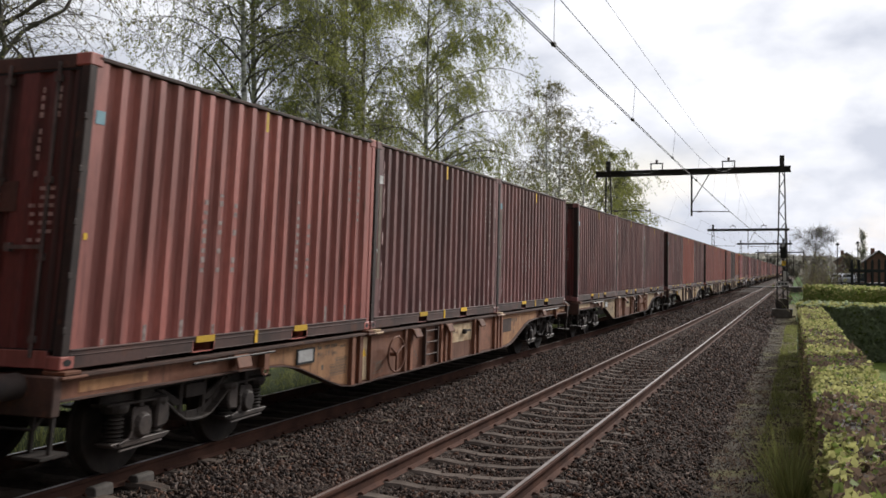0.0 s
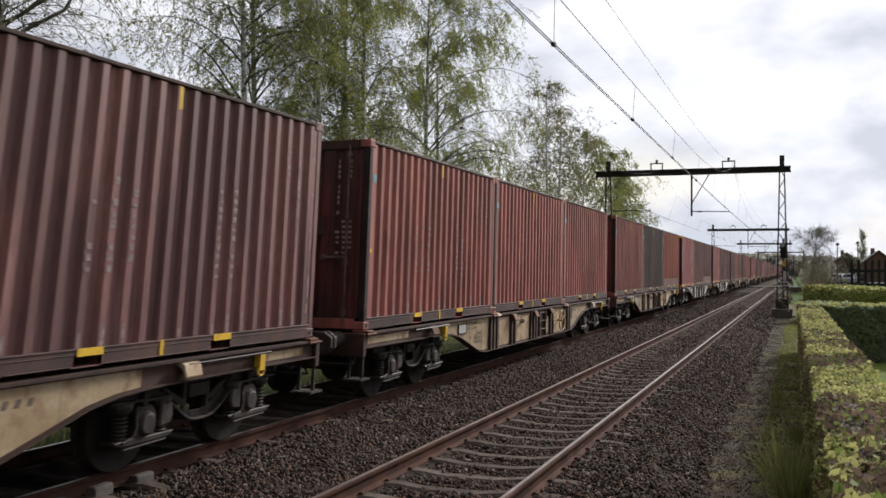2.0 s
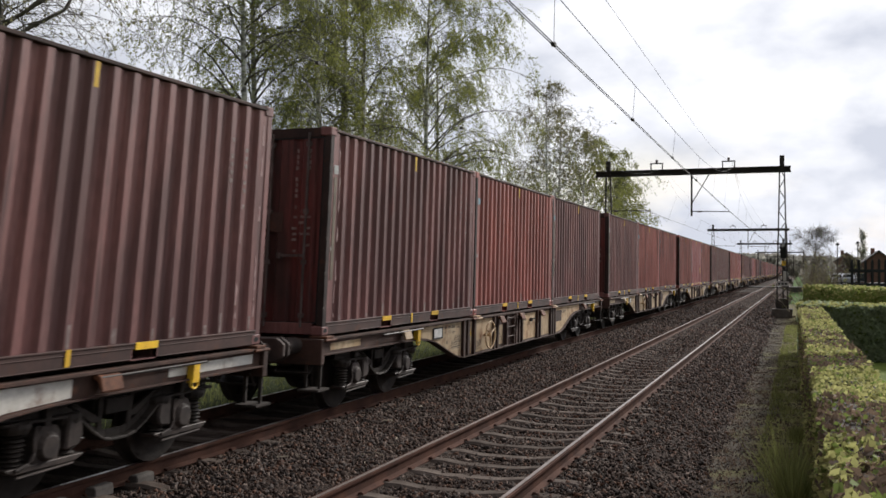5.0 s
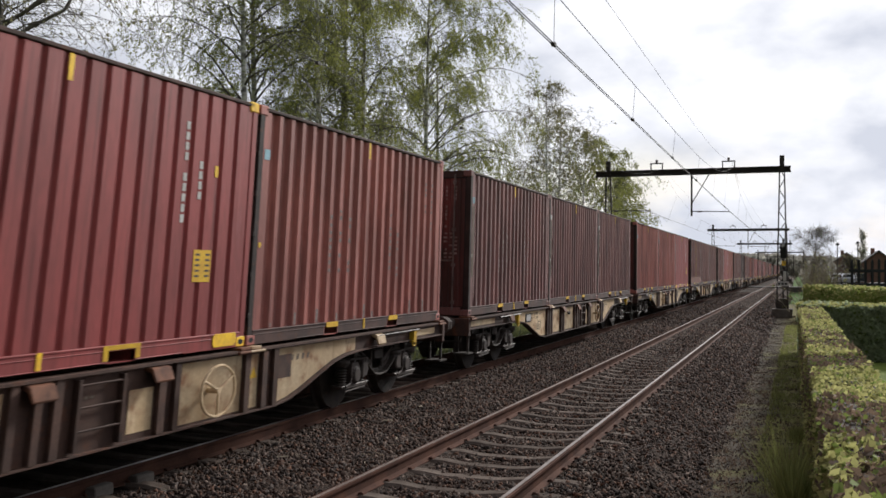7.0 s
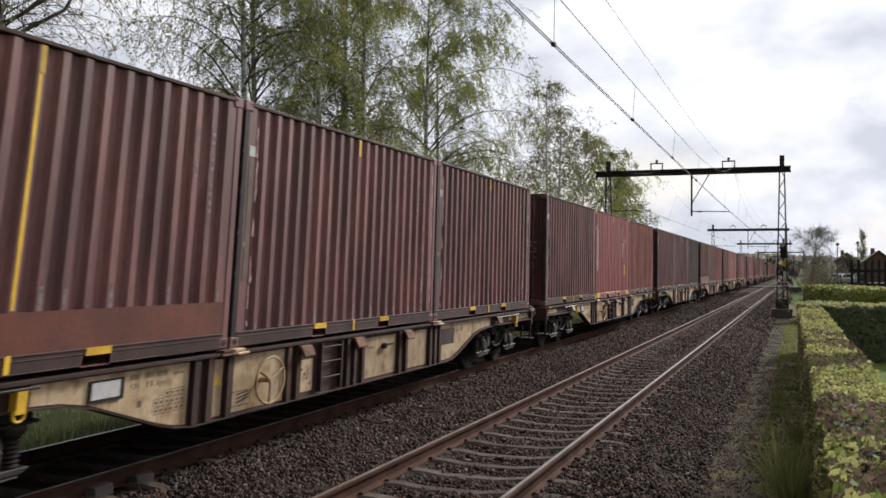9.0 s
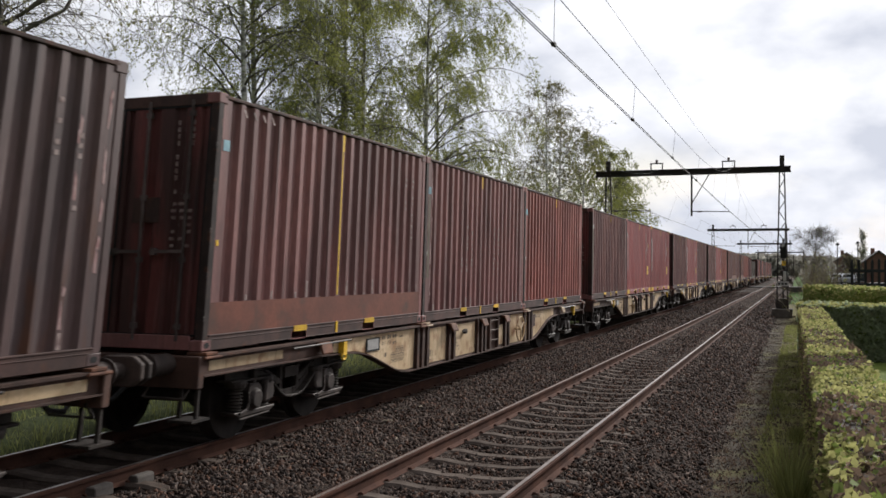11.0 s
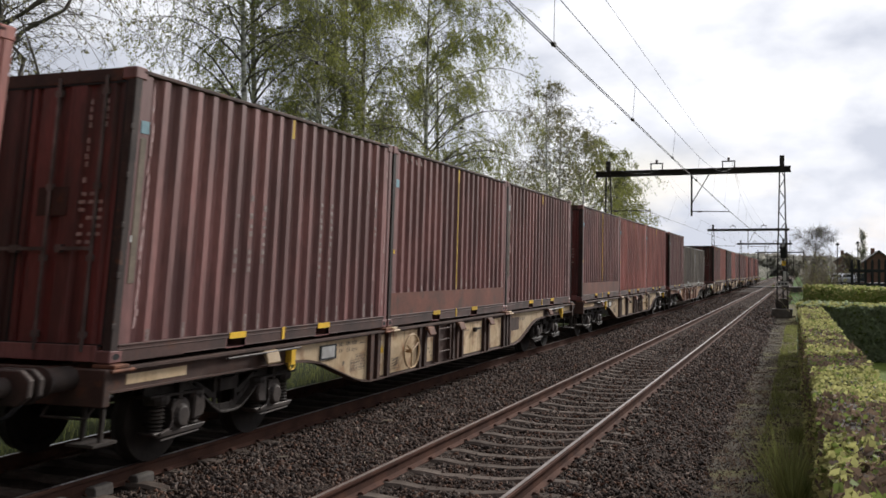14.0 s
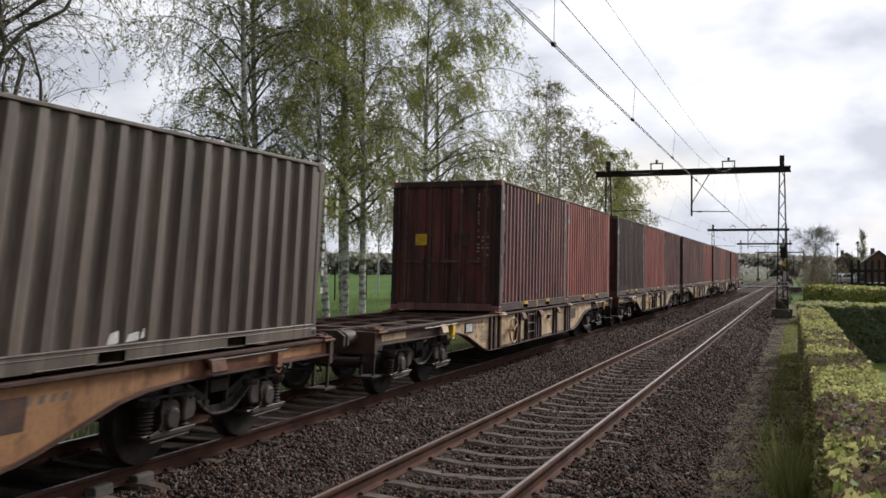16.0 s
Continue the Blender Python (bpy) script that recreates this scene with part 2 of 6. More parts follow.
# ---- building helpers ----
class Shape:
    """Collects boxes, tubes and prisms into one mesh."""

    def __init__(self):
        self.v, self.f = [], []

    def add(self, verts, faces):
        o = len(self.v)
        self.v += [tuple(p) for p in verts]
        self.f += [tuple(i + o for i in q) for q in faces]
        return self

    def box(self, x0, x1, y0, y1, z0, z1):
        p = [(x, y, z) for x in (x0, x1) for y in (y0, y1) for z in (z0, z1)]
        return self.add(p, [(0, 1, 3, 2), (4, 6, 7, 5), (0, 4, 5, 1), (2, 3, 7, 6), (0, 2, 6, 4), (1, 5, 7, 3)])

    def prism(self, outline, a, b, axis="y"):
        """A closed outline pushed from a to b along an axis. Outline: (x, z) for y, (y, z) for x, (x, y) for z."""
        put = {"y": lambda u, w, d: (u, d, w), "x": lambda u, w, d: (d, u, w), "z": lambda u, w, d: (u, w, d)}[axis]
        n = len(outline)
        v = [put(u, w, a) for u, w in outline] + [put(u, w, b) for u, w in outline]
        f = [tuple(range(n)), tuple(range(2 * n - 1, n - 1, -1))]
        f += [(i, (i + 1) % n, n + (i + 1) % n, n + i) for i in range(n)]
        return self.add(v, f)

    def tube(self, p, q, r, sides=8, r2=None):
        p, q = Vector(p), Vector(q)
        d = (q - p).normalized()
        a = d.orthogonal().normalized()
        c = d.cross(a)
        r2 = r if r2 is None else r2
        v = [p + (a * math.cos(t) + c * math.sin(t)) * r for t in (2 * math.pi * i / sides for i in range(sides))]
        v += [q + (a * math.cos(t) + c * math.sin(t)) * r2 for t in (2 * math.pi * i / sides for i in range(sides))]
        f = [(i, (i + 1) % sides, sides + (i + 1) % sides, sides + i) for i in range(sides)]
        f += [tuple(range(sides - 1, -1, -1)), tuple(range(sides, 2 * sides))]
        return self.add(v, f)

    def lathe(self, profile, centre, axis="y", sides=24):
        """Turns (radius, along) pairs round an axis."""
        v, f = [], []
        for r, s in profile:
            for i in range(sides):
                t = 2 * math.pi * i / sides
                c, d = r * math.cos(t), r * math.sin(t)
                v.append({"y": (c, s, d), "x": (s, c, d), "z": (c, d, s)}[axis])
        for k in range(len(profile) - 1):
            for i in range(sides):
                j = (i + 1) % sides
                f.append((k * sides + i, k * sides + j, (k + 1) * sides + j, (k + 1) * sides + i))
        return self.add([Vector(p) + Vector(centre) for p in v], f)

    def ring(self, centre, radius, r, axis="y", sides=28, thin=6):
        prof = [(radius + r * math.cos(a), r * math.sin(a)) for a in (2 * math.pi * k / thin for k in range(thin + 1))]
        return self.lathe(prof, centre, axis, sides)

    def mesh(self, name, bevel=0.0, smooth=False, segments=1):
        me = bpy.data.meshes.new(name)
        me.from_pydata(self.v, [], self.f)
        bm = bmesh.new()
        bm.from_mesh(me)
        bmesh.ops.recalc_face_normals(bm, faces=bm.faces)
        if bevel:
            sharp = [e for e in bm.edges if len(e.link_faces) == 2 and e.calc_face_angle(0) > 0.6]
            bmesh.ops.bevel(bm, geom=sharp, offset=bevel, segments=segments, profile=0.6, affect="EDGES", clamp_overlap=True)
        if smooth:
            for q in bm.faces:
                q.smooth = True
        bm.to_mesh(me)
        bm.free()
        if smooth:
            me.set_sharp_from_angle(angle=radians(40))
        return me


def part(name, shape, mat, parent=None, label="", at=None, bevel=0.0, smooth=False):
    me = shape if isinstance(shape, bpy.types.Mesh) else shape.mesh(name, bevel, smooth)
    if not me.materials:
        me.materials.append(M[mat] if isinstance(mat, str) else mat)
    ob = new(name, me)
    ob.parent = parent
    if at is not None:
        ob.matrix_basis = at
    if label:
        tagged(ob, label)
    return ob


def empty(name, m=None):
    ob = new(name)
    ob.empty_display_size = 0.3
    if m is not None:
        ob.matrix_basis = m
    return ob


def raw_mesh(name, verts, faces, mat, smooth=False):
    """A mesh straight from numpy arrays of vertices and equal-sided faces."""
    me = bpy.data.meshes.new(name)
    k = faces.shape[1]
    me.vertices.add(len(verts))
    me.vertices.foreach_set("co", np.asarray(verts, dtype=np.float32).ravel())
    me.loops.add(faces.size)
    me.loops.foreach_set("vertex_index", faces.astype(np.int32).ravel())
    me.polygons.add(len(faces))
    me.polygons.foreach_set("loop_start", np.arange(0, faces.size, k, dtype=np.int32))
    me.update(calc_edges=True)
    if smooth:
        me.shade_smooth()
    me.materials.append(M[mat] if isinstance(mat, str) else mat)
    return me


rng = np.random.default_rng(7)


# ---- ground and track ----
def ground():
    xs = np.concatenate([np.arange(-60, 160, 5.0), np.array([200, 300, 500, 900, 2000, 4000])])
    ys = np.array([-3000, -600, -150, -60, -25, -12, -6, -3, -1.5, -0.7, 0.2, 9.2, 10.5, 12, 16, 24, 40, 80, 160, 400, 1000, 3000])
    zs = np.interp(ys, [-3000, -3, -0.7, 0.2, 9.2, 10.5, 12, 3000], [-0.5, -0.5, -0.62, -0.85, -0.85, -0.85, -0.65, -0.65])
    xs = np.concatenate([[-3000, -600, -150], xs])
    v = np.array([(x, y, z) for x in xs for y, z in zip(ys, zs)])
    n = len(ys)
    f = np.array([(i * n + j, (i + 1) * n + j, (i + 1) * n + j + 1, i * n + j + 1) for i in range(len(xs) - 1) for j in range(n - 1)])
    ob = new("ground", raw_mesh("ground", v, f, "field"))
    tagged(ob, "flat green meadow ground reaching the horizon", "ground", kind="structure")


def strip(name, mat, y0, y1, z0, z1, x0, x1, label, category, step=0.25, rough=0.03, cols=10, thick=0.3):
    """A gently uneven strip of ground along the line, with sides that go down."""
    xs, ys = np.arange(x0, x1 + step, step), np.linspace(y0, y1, cols)
    v = []
    for x in xs:
        for k, y in enumerate(ys):
            z = z0 + (z1 - z0) * k / (cols - 1) + rough * noise.noise((x * 1.3, y * 1.7, 3.1)) + rough * 0.5 * noise.noise((x * 5, y * 5, 9.1))
            v.append((x, y + 0.12 * noise.noise((x * 0.9, y0, 0.3)) * (k in (0, cols - 1)), z if k not in (0, cols - 1) else z - thick))
    f = np.array([(i * cols + j, (i + 1) * cols + j, (i + 1) * cols + j + 1, i * cols + j + 1) for i in range(len(xs) - 1) for j in range(cols - 1)])
    ob = new(name, raw_mesh(name, np.array(v), f, mat, smooth=True))
    return tagged(ob, label, category, kind="structure")


def bed_height(y, x):
    """The ballast's level across the line; it covers the sleeper ends of the far track from a few metres on."""
    low = np.interp(y, [0.9, 1.7, 2.0, 4.3, 4.75, 5.2, 5.6, 5.8, 8.1, 8.5, 9.6], [-0.52, -0.18, -0.155, -0.155, -0.18, -0.20, -0.21, -0.21, -0.21, -0.24, -0.62])
    high = np.interp(y, [0.9, 1.7, 2.0, 4.3, 4.75, 5.2, 5.6, 6.05, 6.3, 8.1, 8.5, 9.6], [-0.52, -0.18, -0.155, -0.155, -0.16, -0.155, -0.155, -0.168, -0.2, -0.21, -0.24, -0.62])
    u = np.clip((np.asarray(x) - 7.4) / 1.0, 0, 1)
    inner = np.where(np.abs(np.asarray(y) - NEAR) < 0.68, 0.034, 0.0)
    low, high = low - inner, high - inner
    return low * (1 - u) + high * u


def ballast_bed():
    ys = np.linspace(0.9, 9.6, 60)
    for name, x0, x1, step in (("ballast_bed", -8.0, 48.4, 0.12), ("far_ballast_bed", 48.4, 700.0, 6.0)):
        xs = np.arange(x0, x1 + step * 0.5, step)
        v = np.array([(x, y, z + (0.025 * noise.noise((x * 3, y * 3, 0.5)) if step < 1 else 0)) for x in xs for y, z in zip(ys, bed_height(ys, x))])
        n = len(ys)
        i, j = np.meshgrid(np.arange(len(xs) - 1), np.arange(n - 1), indexing="ij")
        a = (i * n + j).ravel()
        f = np.stack([a, a + n, a + n + 1, a + 1], axis=1)
        ob = new(name, raw_mesh(name, v, f, "ballast", smooth=True))
        tagged(ob, "brown crushed stone ballast bed of a double track", "ballast", kind="structure")


def stones():
    """Loose crushed stones on the bed, dense close to the camera."""
    base = np.array([(1, 0.2, 0.1), (-1, -0.1, 0.2), (0.1, 1, -0.1), (-0.2, -1, 0), (0.2, 0.1, 0.8), (-0.1, 0, -0.8)])
    cube = np.array([(0, 2, 4), (2, 1, 4), (1, 3, 4), (3, 0, 4), (2, 0, 5), (1, 2, 5), (3, 1, 5), (0, 3, 5)])
    count = 158000
    x = np.concatenate([3.9 + 33.6 * rng.random(136000) ** 1.6, 34 + 66 * rng.random(22000) ** 1.3])
    y = 0.75 + 5.6 * rng.random(count)
    y = np.where(y < 1.3, 1.3 - (1.3 - y) ** 2 * 2.9, y)
    keep = (np.abs(np.abs(y - NEAR) - GAUGE) > 0.09) & (np.abs(np.abs(y - FAR) - GAUGE) > 0.09)
    near_slot = np.abs((x - 3.0) % 0.6 - 0.3)
    over, inside = np.abs(y - NEAR) < 1.26, np.abs(y - NEAR) < 0.68
    keep &= ~(over & (near_slot < 0.115) & (rng.random(count) > np.where(inside, 0.10, 0.40)))
    x, y = x[keep], y[keep]
    k = len(x)
    size = (0.013 + 0.021 * rng.random(k) ** 1.6) * np.interp(x, [6, 20, 34, 60], [1.0, 1.15, 1.5, 1.9])
    sc = size[:, None] * (0.45 + 1.05 * rng.random((k, 3)))
    jig = base[None] * (0.65 + 0.7 * rng.random((k, 6, 3)))
    v = jig * sc[:, None]
    ang = rng.random((k, 3)) * 6.28
    for ax in (2, 0, 1):
        c, s = np.cos(ang[:, ax])[:, None], np.sin(ang[:, ax])[:, None]
        a, b = [(1, 2), (2, 0), (0, 1)][ax]
        va, vb = v[:, :, a].copy(), v[:, :, b].copy()
        v[:, :, a], v[:, :, b] = va * c - vb * s, va * s + vb * c
    v += np.stack([x, y, bed_height(y, x) + size * 0.25], axis=1)[:, None]
    f = (cube[None] + (np.arange(k) * 6)[:, None, None]).reshape(-1, 3)
    bits = 42000
    gx, gy = 5.0 + 50 * rng.random(bits) ** 2.2, -0.1 + 1.5 * rng.random(bits)
    gs = 0.005 + 0.014 * rng.random(bits) ** 2
    g = base[None] * (0.5 + 0.9 * rng.random((bits, 6, 3))) * gs[:, None, None]
    g += np.stack([gx, gy, -0.50 + 0.08 * (1.95 - gy) / 2.95 + 0.05 * np.array([noise.noise((p * 1.3, q * 1.7, 3.1)) + 0.5 * noise.noise((p * 5, q * 5, 9.1)) for p, q in zip(gx, gy)]) + 0.004], axis=1)[:, None]
    gf = (cube[None] + (np.arange(bits) * 6)[:, None, None]).reshape(-1, 3)
    tagged(new("cinders", raw_mesh("cinders", g.reshape(-1, 3), gf, "stone")), "small dark cinders and gravel on the path", "gravel", kind="stuff")
    ob = new("ballast_stones", raw_mesh("ballast_stones", v.reshape(-1, 3), f, "stone"))
    tagged(ob, "loose brown and grey crushed ballast stones", "stones", kind="stuff")


def rail_profile():
    return [(-0.070, -0.158), (0.070, -0.158), (0.070, -0.148), (0.012, -0.128), (0.010, -0.045), (0.034, -0.034), (0.036, -0.006), (0.030, -0.001), (-0.030, -0.001), (-0.036, -0.006), (-0.034, -0.034), (-0.010, -0.045), (-0.012, -0.128), (-0.070, -0.148)]


def track(name, y, label, first_sleeper, near):
    t = empty(name, pose(0, y, 0))
    tagged(t, label, "railway track", kind="structure")
    for s in (-1, 1):
        outline = [(s * GAUGE + u, w) for u, w in rail_profile()]
        r = part("rail", Shape().prism(outline, -40, 700, "x"), "railside", t, "rusty brown steel rail")
        part("running_surface", Shape().box(-40, 700, s * (GAUGE - 0.006) - 0.018, s * (GAUGE - 0.006) + 0.018, -0.0008, 0.0009), "railtop", r, "shiny worn top of the rail head")
    body = Shape()
    body.prism([(-1.25, -0.33), (1.25, -0.33), (1.25, -0.172), (1.05, -0.142), (0.55, -0.142), (0.28, -0.172), (-0.28, -0.172), (-0.55, -0.142), (-1.05, -0.142), (-1.25, -0.172)], -0.10, 0.10, "x")
    me = body.mesh("sleeper", bevel=0.03)
    me.materials.append(M["sleeper"])
    clip = Shape()
    for s in (-1, 1):
        for e in (-1, 1):
            clip.prism([(s * GAUGE + e * 0.075 - 0.03, -0.150), (s * GAUGE + e * 0.075 + 0.03, -0.150), (s * GAUGE + e * 0.07 + 0.02, -0.118), (s * GAUGE + e * 0.07 - 0.02, -0.118)], -0.05, 0.05, "x")
    cm = clip.mesh("rail_clip", bevel=0.008)
    cm.materials.append(M["railside"])
    count = 106 if near else 86
    for i in range(count):
        part("sleeper", me, "sleeper", t, at=pose(first_sleeper + 0.6 * i + random.uniform(-.02, .02), 0, random.uniform(-.008, .004), 0, 0, random.uniform(-.5, .5)))
        if 14 < i < 50:
            part("rail_clip", cm, "railside", t, at=pose(first_sleeper + 0.6 * i, 0, 0))
    rest = Shape()
    x0 = first_sleeper + 0.6 * count
    for i in range(240):
        rest.box(x0 + 0.6 * i - 0.11, x0 + 0.6 * i + 0.11, -1.25, 1.25, -0.3, -0.156)
    tagged(part("far_sleepers", rest, "sleeper", t), kind="stuff")


ground()
ballast_bed()
stones()
track("near_track", NEAR, "empty railway track with rusty rails on concrete sleepers", -6.3, True)
track("far_track", FAR, "railway track with rusty rails under the passing train", -6.1, False)
def rail_clamps():
    """Concrete blocks that stand against the outer side of the far track's near rail."""
    me = Shape().prism([(-0.06, -0.17), (0.06, -0.17), (0.06, -0.085), (0.035, -0.060), (-0.045, -0.060), (-0.06, -0.075)], -0.13, 0.13, "x").mesh("rail_block", bevel=0.012)
    me.materials.append(M["concrete"])
    for k in range(6):
        ob = new("rail_block", me)
        ob.matrix_basis = pose(CLAMP_X + 0.6 * k, FAR - GAUGE - 0.125, random.uniform(-0.012, 0.008), 0, 0, random.uniform(-4, 4))
        tagged(ob, "grey concrete block against the foot of the rail", "rail block", group="blocks beside the rail")


def dry_stems():
    rnd = random.Random(5)
    s = Shape()
    for k in range(26):
        x, y, a = rnd.uniform(5.5, 16), rnd.uniform(4.1, 5.6), rnd.uniform(0, 3.1)
        z, h = float(bed_height(y, x)) + 0.035, rnd.uniform(0.05, 0.17)
        s.tube((x, y, z), (x + h * math.cos(a), y + h * math.sin(a), z + rnd.uniform(-0.01, 0.02)), rnd.uniform(0.003, 0.007), 5)
    tagged(part("dry_stems", s, "cane_pale"), "pale dry stems and splinters on the ballast", "litter", kind="stuff")


CLAMP_X = 4.80
rail_clamps()
dry_stems()
strip("trackside_path", "path", 1.95, -1.0, -0.50, -0.42, -8.0, 75.0, "cinder path turning to moss and weeds below the hedge", "path", rough=0.05, cols=24)
strip("trackside_weeds", "scrub", 9.3, 15.0, -0.50, -0.48, -20.0, 260.0, "dark rough weeds beside the far track", "verge", step=1.0, rough=0.16)


# ---- containers ----
LENGTH, HALF, FLOOR = 6.058, 1.219, 1.095


def corrugated(x0, x1, z0, z1, y_out, side, pitch=0.278, deep=0.036, cut=(0.24, 0.50, 0.74), flat0=0.17, flat1=0.10):
    """A side wall of pressed sheet: flat at both ends, trapezoid waves between. side -1 faces -y."""
    n = max(1, round((x1 - flat1 - x0 - flat0) / pitch))
    p = (x1 - flat1 - x0 - flat0) / n
    pts = [(x0, 0.0)]
    for i in range(n):
        a = x0 + flat0 + i * p
        pts += [(a, 0.0), (a + cut[0] * p, deep), (a + cut[1] * p, deep), (a + cut[2] * p, 0.0)]
    pts.append((x1, 0.0))
    s = Shape()
    v, f = [], []
    for x, d in pts:
        v += [(x, y_out - side * d, z0), (x, y_out - side * d, z1)]
    for i in range(len(pts) - 1):
        q = (2 * i, 2 * i + 2, 2 * i + 3, 2 * i + 1)
        f.append(q if side < 0 else q[::-1])
    # the back of the sheet, 40 mm inside
    o = len(v)
    v += [(x0, y_out - side * (deep + 0.006), z0), (x1, y_out - side * (deep + 0.006), z0), (x1, y_out - side * (deep + 0.006), z1), (x0, y_out - side * (deep + 0.006), z1)]
    f.append((o, o + 1, o + 2, o + 3))
    return s.add(v, f), n, p


def plain_mesh(shape, name):
    me = bpy.data.meshes.new(name)
    me.from_pydata(shape.v, [], shape.f)
    return me


def make_container(color, style="plain", seed=1, label="", height=2.743, length=LENGTH):
    rnd = random.Random(seed)
    c = empty("shipping_container")
    tagged(c, label, "shipping container", group="containers of the train")
    band = 0.50 if style == "band" else 0.165
    top = height - 0.065
    pitch = {"low": 0.335, "corner": 0.262}.get(style, 0.278)
    deep = 0.028 if style == "corner" else 0.046
    for side in (-1, 1):
        sh, n, p = corrugated(0.10, length - 0.10, band, top, side * (HALF - 0.012), side, pitch, deep, (0.10, 0.22, 0.33) if style == "corner" else (0.17, 0.52, 0.69))
        part("side_wall", plain_mesh(sh, "side_wall"), color, c)
        part("top_rail", Shape().box(0.11, length - 0.11, side * HALF, side * (HALF - 0.06), top + 0.006, height - 0.018), "toprail" if style != "low" else color, c, bevel=0.008)
        # bottom rail: upper web, lower flange pieces with the two fork pockets left open
        web = [(0.11, 0.004), (1.1, 0.004), (1.12, 0.016), (1.85, 0.016), (1.85, 0.112), (2.21, 0.112), (2.21, 0.016), (3.85, 0.016), (3.85, 0.112), (4.21, 0.112), (4.21, 0.016),
               (length - 1.12, 0.016), (length - 1.10, 0.004), (length - 0.11, 0.004), (length - 0.11, 0.168), (0.11, 0.168)]
        rail = Shape().prism(web, side * (HALF - 0.003), side * (HALF - 0.055), "y")
        rail.box(0.115, length - 0.115, side * (HALF + 0.004), side * (HALF - 0.01), 0.150, 0.166).box(0.115, length - 0.115, side * (HALF + 0.003), side * (HALF - 0.01), 0.113, 0.121)
        for u0, u1 in ((1.12, 1.84), (2.22, 3.84), (4.22, length - 1.12)):
            rail.box(u0, u1, side * (HALF + 0.004), side * (HALF - 0.02), 0.012, 0.022)
        part("bottom_rail", rail, color if style in ("corner", "low") else "sill", c, bevel=0.006)
        if style == "band":
            part("lower_panel", Shape().box(0.11, length - 0.11, side * (HALF - 0.007), side * (HALF - 0.03), 0.166, 0.502), "rustpanel", c, "plain rusted lower side panel")
        for u in (1.85, 3.85) if side < 0 else ():
            pk = Shape()
            pk.box(u - 0.012, u, side * (HALF - 0.002), side * (HALF - 0.3), 0.008, 0.125).box(u + 0.36, u + 0.372, side * (HALF - 0.002), side * (HALF - 0.3), 0.008, 0.125)
            pk.box(u, u + 0.36, side * (HALF - 0.004), side * (HALF - 0.3), 0.112, 0.122).box(u, u + 0.36, side * (HALF - 0.01), side * (HALF - 0.3), 0.002, 0.012)
            part("fork_pocket", pk, color, c)
    for x in (0.0, length):
        for side in (-1, 1):
            e = 1 if x == 0 else -1
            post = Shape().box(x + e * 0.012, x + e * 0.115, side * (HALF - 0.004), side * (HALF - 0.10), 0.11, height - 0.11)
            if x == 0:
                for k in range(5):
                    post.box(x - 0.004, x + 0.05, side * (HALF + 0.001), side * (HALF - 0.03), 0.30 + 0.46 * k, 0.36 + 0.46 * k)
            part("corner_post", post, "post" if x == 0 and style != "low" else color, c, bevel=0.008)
    cast = Shape().box(0, 0.178, -0.081, 0.081, -0.059, 0.059)
    cm = cast.mesh("corner_casting", bevel=0.012)
    cm.materials.append(M["yellow" if style == "corner" and seed % 2 else color])
    # No opening is cut: a thin black oval stands for the hole's shade.
    hole = Shape().prism([(0.089 + 0.05 * math.cos(a), 0.03 * math.sin(a)) for a in (k * math.pi / 4 for k in range(8))], -0.0825, -0.075, "y").mesh("casting_hole")
    hole.materials.append(M["seal"])
    for x, rz in ((0.0, 0), (length, 180)):
        for side in (-1, 1):
            for z in (0.059, height - 0.059):
                q = part("corner_casting", cm, color, c, at=pose(x, side * (HALF - 0.081), z, 0, 0, rz))
                if side == -1 and z < 1:
                    part("casting_hole", hole, "seal", q, at=pose(0.0, 0.0, 0.0) if rz == 0 else pose(0.178, 0, 0, 0, 0, 180))
    ridge = [(0.10, height - 0.05), (length - 0.10, height - 0.05), (length - 0.10, height - 0.036)]
    for k in reversed(range(18)):
        u = 0.30 + 0.305 * k
        ridge += [(u + 0.20, height - 0.036), (u + 0.17, height - 0.016), (u + 0.03, height - 0.016), (u, height - 0.036)]
    roof = Shape().prism(ridge + [(0.10, height - 0.036)], -HALF + 0.065, HALF - 0.065, "y")
    part("roof", roof, color, c)
    for x, e in ((0.0, 1),):
        part("end_sill", Shape().box(x + e * 0.01, x + e * 0.10, -HALF + 0.16, HALF - 0.16, 0.01, 0.16), color, c, bevel=0.006)
        part("end_header", Shape().box(x + e * 0.01, x + e * 0.10, -HALF + 0.16, HALF - 0.16, height - 0.13, height - 0.004), "toprail", c, bevel=0.006)
    # closed end wall away from the doors
    ew = Shape()
    for z0, z1 in ((0.01, 0.16), (height - 0.13, height - 0.004)):
        ew.box(length - 0.01, length - 0.10, -HALF + 0.16, HALF - 0.16, z0, z1)
    ew.box(length - 0.06, length - 0.045, -HALF + 0.1, HALF - 0.1, 0.16, height - 0.12)
    for k in range(8):
        y = -HALF + 0.14 + 0.265 * k
        ew.prism([(length - 0.046, y), (length - 0.014, y + 0.05), (length - 0.014, y + 0.14), (length - 0.046, y + 0.19)], 0.16, height - 0.13, "z")
    part("end_wall", ew, color, c)
